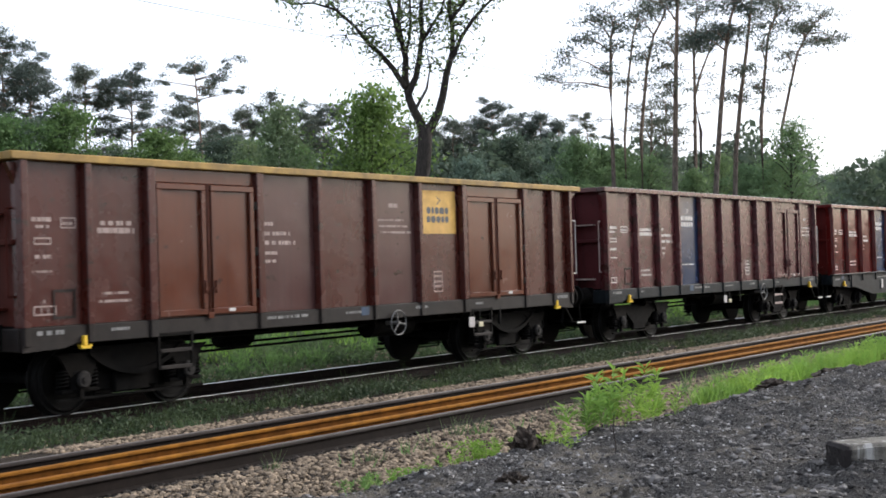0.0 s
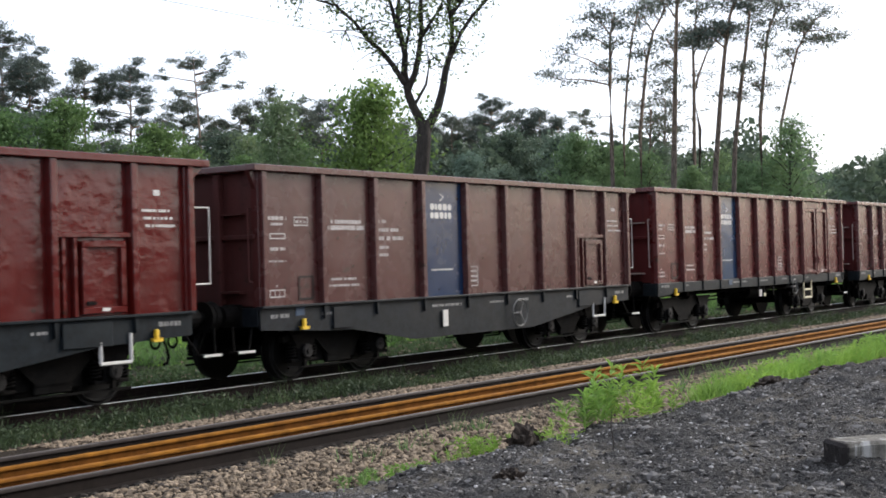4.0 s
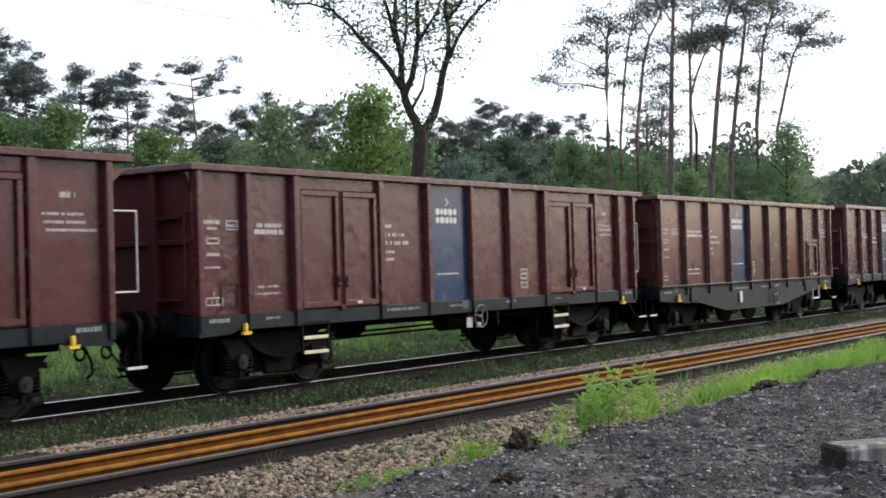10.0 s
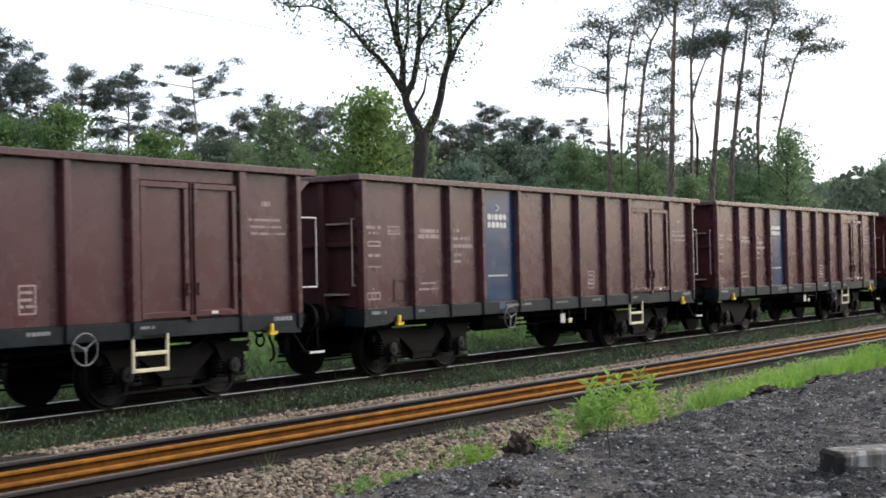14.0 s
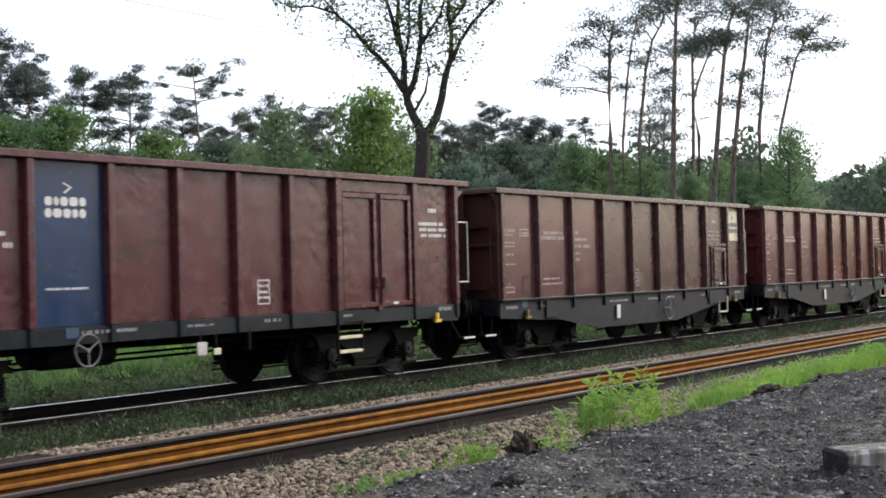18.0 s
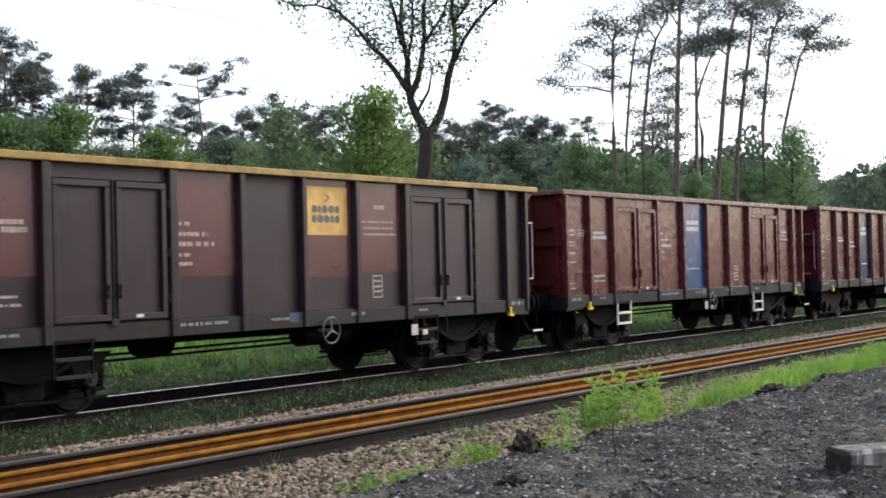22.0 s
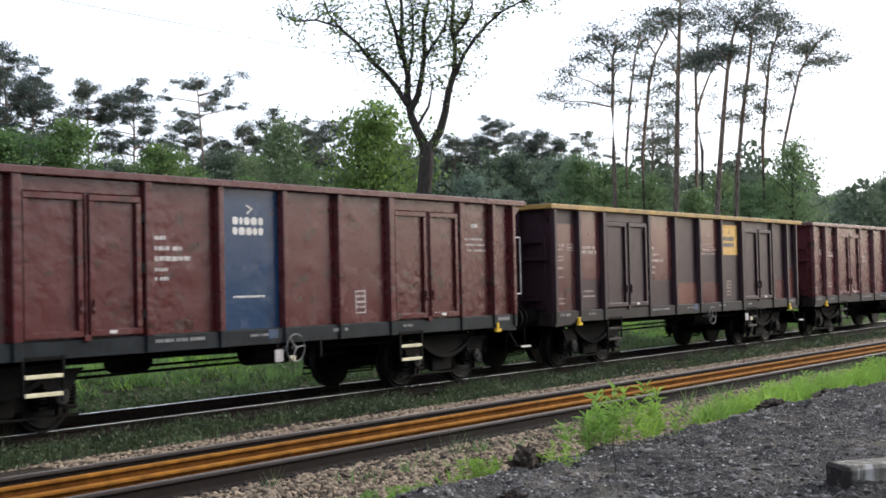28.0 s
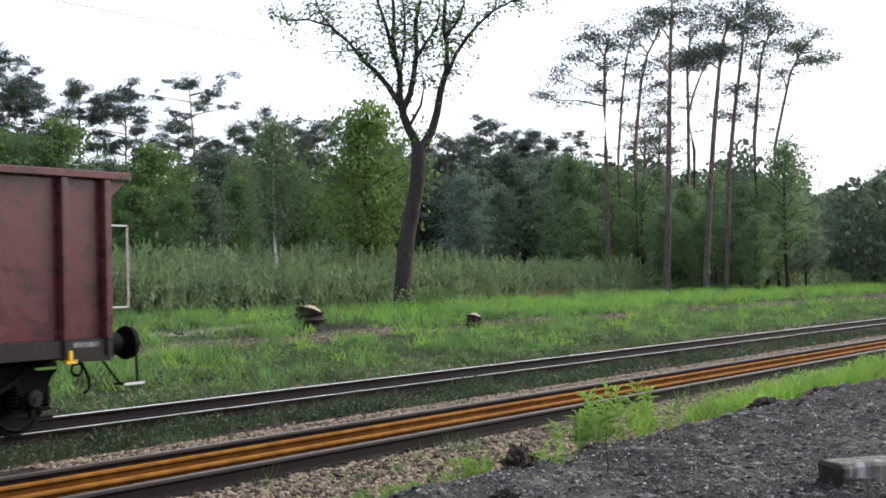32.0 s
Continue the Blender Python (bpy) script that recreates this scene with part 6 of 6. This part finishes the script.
def make_stones():
    rng = np.random.default_rng(3)
    c = strewn(rng, 21000, 6.0, 26, 7.0, 8.7, 0.006)
    stone_soup("ballast_stones", rng, c, 0.011 + 0.03 * rng.uniform(0, 1, len(c)) ** 1.4, BALLAST, "loose brown-grey ballast stones beside the rail", "ballast")
    c = np.concatenate([strewn(rng, 13000, 9, 40, 10.65, 11.75), strewn(rng, 1500, 9, 34, 11.7, 12.3), strewn(rng, 1000, 9, 44, 12.2, 13.9), strewn(rng, 1500, 10, 44, 15.6, 17.0)])
    stone_soup("ballast_stones", rng, c, rng.uniform(0.02, 0.042, len(c)), BALLAST, "loose ballast stones between the two tracks", "ballast")
    c = np.concatenate([strewn(rng, 34000, 7.5, 17, 2.6, 7.0, 0), strewn(rng, 5000, 15, 27, 4.2, 7.2, 0)])
    stone_soup("ash_cinders", rng, c, 0.004 + 0.021 * rng.uniform(0, 1, len(c)) ** 4, CINDER, "black ash and cinder crumbs", "cinders")
    c = strewn(rng, 3200, 7.8, 21, 2.8, 7.0, -0.004)
    stone_soup("ash_lumps", rng, c, 0.012 + 0.05 * rng.uniform(0, 1, len(c)) ** 4, CINDER, "dark caked lumps of ash", "ash", 0.6)
    c = np.concatenate([strewn(rng, 6500, 7.5, 20, 2.6, 7.1), strewn(rng, 260, 8, 24, 8.0, 8.7)])
    stone_soup("pale_pebbles", rng, c, 0.004 + 0.017 * rng.uniform(0, 1, len(c)) ** 4, PEBBLE, "small pale pebbles strewn on the ash", "pebbles")
    c = np.concatenate([strewn(rng, 6500, 14, 60, 16.3, 18.4), strewn(rng, 1500, 14, 75, 18.4, 20.5), strewn(rng, 6000, 18, 75, 22.4, 23.6)])
    stone_soup("bank_gravel", rng, c, rng.uniform(0.015, 0.05, len(c)), BALLAST, "grey gravel strewn on the grass bank", "gravel")
    c = np.concatenate([strewn(rng, 2600, 6.5, 26, 8.3, 8.85), strewn(rng, 500, 6.5, 26, 8.05, 8.35)])
    stone_soup("dark_crumbs", rng, c, rng.uniform(0.012, 0.036, len(c)), SOIL_CRUMB, "dark soil crumbs along the near rail", "soil")
    # the stones lying nearest, one by one
    forms = [stone_mesh(60 + i, BALLAST) for i in range(5)]
    for i in range(240):
        x, y = rng.uniform(8.2, 11.5), rng.uniform(7.2, 8.3)
        s = rng.uniform(0.026, 0.044)
        ob = new("ballast_stone", forms[i % 5])
        ob.parent = near_track
        ob.matrix_basis = Matrix.Translation((x, y, ground_z(x, y) + s * 0.35)) @ Euler(rng.uniform(0, 6.28, 3)).to_matrix().to_4x4() @ Matrix.Scale(s, 4)


make_stones()


def make_clod(x, y, w, d, h, seed, label):
    bm = bmesh.new()
    bmesh.ops.create_icosphere(bm, subdivisions=4, radius=1.0)
    for v in bm.verts:
        k = 1 + 0.6 * noise.fractal(v.co * 2.8 + Vector((seed, 0, 0)), 1.0, 2.0, 4)
        v.co = Vector((v.co.x * w * k, v.co.y * d * k, max(-0.1, v.co.z) * h * k))
    ob = part("earth_clod", bm, SOIL_CLOD, None)
    ob.location = (x, y, ground_z(x, y) - 0.02)
    return tagged(ob, label, "earth clod", "earth clods")


make_clod(10.75, 6.62, 0.21, 0.13, 0.19, 3.0, "dark upturned clod of earth with roots")
make_clod(8.5, 5.4, 0.14, 0.10, 0.09, 5.0, "low dark clod of earth on the ash")
make_clod(17.2, 6.7, 0.34, 0.2, 0.12, 9.0, "long dark mound of earth at the ash bank's edge")
make_clod(20.2, 6.95, 0.4, 0.2, 0.11, 12.0, "long dark mound of earth at the ash bank's edge")

bm = bmesh.new()
box(bm, 0.0, 1.3, 0.0, 0.34, -0.15, 0.19, 0.03)
bmesh.ops.subdivide_edges(bm, edges=bm.edges[:], cuts=5, use_grid_fill=True)
for v in bm.verts:
    v.co += Vector((noise.fractal(v.co * 8, 0.9, 2.0, 4), noise.fractal(v.co * 8 + Vector((9, 0, 0)), 0.9, 2.0, 4), noise.fractal(v.co * 8 + Vector((0, 9, 0)), 0.9, 2.0, 4))) * 0.014


def dark_end_concrete():
    m, nt, b = material("weathered concrete with a dark end")
    v = coords(nt)
    grain = noise_at(nt, v, 9, 6, 0.7)
    body = mixed(nt, ramp(nt, grain, 0.3, 0.7), rgba((0.06, 0.055, 0.047)), rgba((0.19, 0.175, 0.15)))
    sep = nt.nodes.new("ShaderNodeSeparateXYZ")
    nt.links.new(v, sep.inputs[0])
    wob = nt.nodes.new("ShaderNodeMath")
    wob.operation = "MULTIPLY_ADD"
    nt.links.new(noise_at(nt, v, 6, 4), wob.inputs[0])
    wob.inputs[1].default_value = 0.3
    nt.links.new(sep.outputs[0], wob.inputs[2])
    # near-black over the block's low-x end, with a ragged edge
    dark_end = ramp(nt, wob.outputs[0], 0.2, 0.25, (1, 1, 1, 1), (0, 0, 0, 1))
    body = mixed(nt, ramp(nt, noise_at(nt, coords(nt, scale=(5, 5, 0.6)), 1.6, 5), 0.52, 0.62), body, rgba((0.3, 0.29, 0.27)))
    c = mixed(nt, dark_end, body, rgba((0.022, 0.019, 0.018)))
    nt.links.new(c, b.inputs["Base Color"])
    b.inputs["Roughness"].default_value, b.inputs["Specular IOR Level"].default_value = 0.9, 0.1
    bumped(nt, b, grain, 0.9, 0.02)
    return m


block = part("concrete_block", bm, dark_end_concrete(), None)
block.matrix_basis = pose(10.04, 3.37, 0.1, 1, 0, -41)
tagged(block, "weathered concrete block with a dark end, sunk in ash", "concrete block")


def leafy_stem(rng, base, height, verts, faces, spread=0.1, leaf=0.1):
    """A weed stem: lance-shaped leaves round an upright stalk."""
    top = base + np.array([rng.normal() * 0.06, rng.normal() * 0.06, height])
    n = int(12 + height * 40)
    k = rng.uniform(0.12, 1.0, n)
    c = base + (top - base) * k[:, None]
    a = rng.uniform(0, 6.28, n)
    out = np.stack([np.cos(a), np.sin(a), rng.uniform(0.2, 1.5, n)], 1)
    out /= np.linalg.norm(out, axis=1)[:, None]
    ln = leaf * rng.uniform(0.6, 1.3, (n, 1))
    side = np.cross(out, [0, 0, 1.0])
    side /= np.linalg.norm(side, axis=1)[:, None]
    droop = np.array([0, 0, -0.2])
    v = np.stack([c, c + out * ln * 0.45 + side * ln * 0.09, c + (out + droop) * ln, c + out * ln * 0.45 - side * ln * 0.09], 1).reshape(-1, 3)
    o = sum(len(q) for q in verts)
    verts.append(v)
    faces.append(np.arange(4 * n).reshape(n, 4) + o)
    w = 0.005
    st = np.array([base + [w, 0, 0], base - [w, 0, 0], top])
    faces.append(np.array([[o + 4 * n, o + 4 * n + 1, o + 4 * n + 2, o + 4 * n + 2]]))
    verts.append(st)


def weed_clump(x, y, w, d, n, height, label, leaf=0.1, mat=None, seed=0):
    rng = np.random.default_rng(200 + seed)
    verts, faces = [], []
    for _ in range(n):
        px, py = x + rng.normal() * w, y + rng.normal() * d
        leafy_stem(rng, np.array([px, py, ground_z(px, py) - 0.01]), height * rng.uniform(0.5, 1.15), verts, faces, leaf=leaf)
    fs = [tuple(dict.fromkeys(f)) for f in np.concatenate(faces).tolist()]
    ob = new("weed_clump", mesh_from("weed_clump", np.concatenate(verts), fs, mat or LIME))
    return tagged(ob, label, "weeds", "weeds along the ash bank", kind="stuff")


def grass_clump(x, y, w, d, n, height, label, mat, seed):
    rng = np.random.default_rng(400 + seed)
    p = np.stack([x + rng.normal(size=n) * w, y + rng.normal(size=n) * d, np.zeros(n)], 1)
    p[:, 2] = [ground_z(a, b) - 0.01 for a, b, _ in p]
    v, f = blades(rng, p, height, 0.007, 0.55)
    ob = new("grass_clump", mesh_from("grass_clump", v, f, mat))
    return tagged(ob, label, "grass", "grass clumps along the ash bank", kind="stuff")


weed_clump(11.9, 6.65, 0.17, 0.12, 10, 0.57, "tall lime-green leafy weeds at the ballast's foot", 0.16, LIME, 1)
weed_clump(12.7, 6.6, 0.24, 0.14, 11, 0.55, "tall lime-green leafy weeds at the ballast's foot", 0.16, LIME, 2)
weed_clump(13.9, 6.85, 0.24, 0.12, 14, 0.34, "lower green leafy weeds at the ballast's foot", 0.13, LIME, 3)
weed_clump(10.7, 7.1, 0.2, 0.15, 34, 0.2, "low feathery green weeds on the ballast", 0.07, GRASS_BRIGHT, 4)
weed_clump(9.2, 6.95, 0.2, 0.12, 26, 0.1, "low green weeds on the ballast", 0.06, GRASS_BRIGHT, 5)
weed_clump(8.65, 6.95, 0.12, 0.08, 16, 0.12, "low green weeds on the ballast", 0.06, GRASS, 6)
weed_clump(10.9, 6.45, 0.1, 0.07, 9, 0.2, "green shoots beside the earth clod", 0.08, LIME, 7)
for i, (x, y, w, h, mat) in enumerate(((16.7, 7.35, 0.35, 0.3, LIME), (17.6, 7.4, 0.3, 0.28, LIME), (18.8, 7.45, 0.4, 0.34, LIME), (19.9, 7.5, 0.4, 0.33, GRASS_BRIGHT), (21.2, 7.5, 0.5, 0.36, LIME), (22.6, 7.5, 0.5, 0.38, GRASS_BRIGHT), (24.2, 7.55, 0.6, 0.36, LIME), (26.0, 7.6, 0.7, 0.4, GRASS_BRIGHT), (28.5, 7.6, 0.9, 0.4, LIME), (32, 7.6, 1.4, 0.4, GRASS_BRIGHT))):
    grass_clump(x, y, w * 0.8, 0.12, 420, h, "bright green grass tuft on the bank's edge", mat, i)
    weed_clump(x + 0.2, y, w * 0.7, 0.13, 20, h, "lime-green leafy weeds among grass", 0.12, LIME, 20 + i)
for i in range(26):
    grass_clump(9.4 + i * 0.42 + dice.uniform(-0.2, 0.2), dice.choice((8.1, 8.25, 8.35, 8.5)), 0.07, 0.05, dice.choice((10, 16, 26)), dice.uniform(0.12, 0.3), "thin grass blades beside the rail", GRASS if i % 2 else GRASS_DARK, 130 + i)
for i in range(16):
    grass_clump(9.0 + i * 0.9, dice.uniform(12.0, 13.2), 0.3, 0.2, 80, 0.17, "tufts of weeds between the tracks", WEED if i % 3 else GRASS_DARK, 60 + i)
# one dry bare stem
bm = bmesh.new()
limb(bm, [(0, 0, 0), (0.01, 0, 0.15), (-0.01, 0.01, 0.3), (0.0, 0.0, 0.42)], 0.008, 0.004, 5)
ob = part("dry_stem", bm, OAK_BARK, None)
ob.location = (10.55, 5.6, ground_z(10.55, 5.6) - 0.02)
tagged(ob, "thin dark bare plant stem in the ash", "plant stem")

# ---- on the bank: stumps, a stone, a post ----
WOOD_CUT = plain("pale cut wood", (0.3, 0.25, 0.18), 0.8, 0, 9, 0.3, 0.3)
for az, d, r, h, lab in ((49.55, 38.6, 0.45, 0.42, "broad cut tree stump in the grass"), (56.55, 41.8, 0.26, 0.36, "small pale cut stump in the grass")):
    p = Vector(spot(az, d))
    stump = empty("tree_stump", label=lab, category="stump")
    stump.location = p - Vector((0, 0, 0.05))
    bm = bmesh.new()
    limb(bm, [(0, 0, -0.05), (0.02, 0, h * 0.5), (0, 0, h)], r * 1.2, r, 14)
    part("stump_wood", bm, OAK_BARK, stump, "dark bark")
    bm = bmesh.new()
    limb(bm, [(0, 0, h + 0.001), (0.02, 0, h + 0.04), (0.05, 0.02, h + 0.09)], r * 0.95, r * 0.5, 11)
    part("cut_face", bm, WOOD_CUT, stump, "pale sawn face")
p = Vector(spot(54.6, 47.5))
rng = np.random.default_rng(9)
v, f = leaves(rng, rng.normal(size=(700, 3)) * np.array([0.45, 0.45, 0.26]) + np.array(p) + [0, 0, 0.35], 0.07, 0.04)
tagged(new("low_bush", mesh_from("low_bush", v, f, GREEN_LEAF)), "small round green bush in the grass", "bush", kind="stuff")


motions()
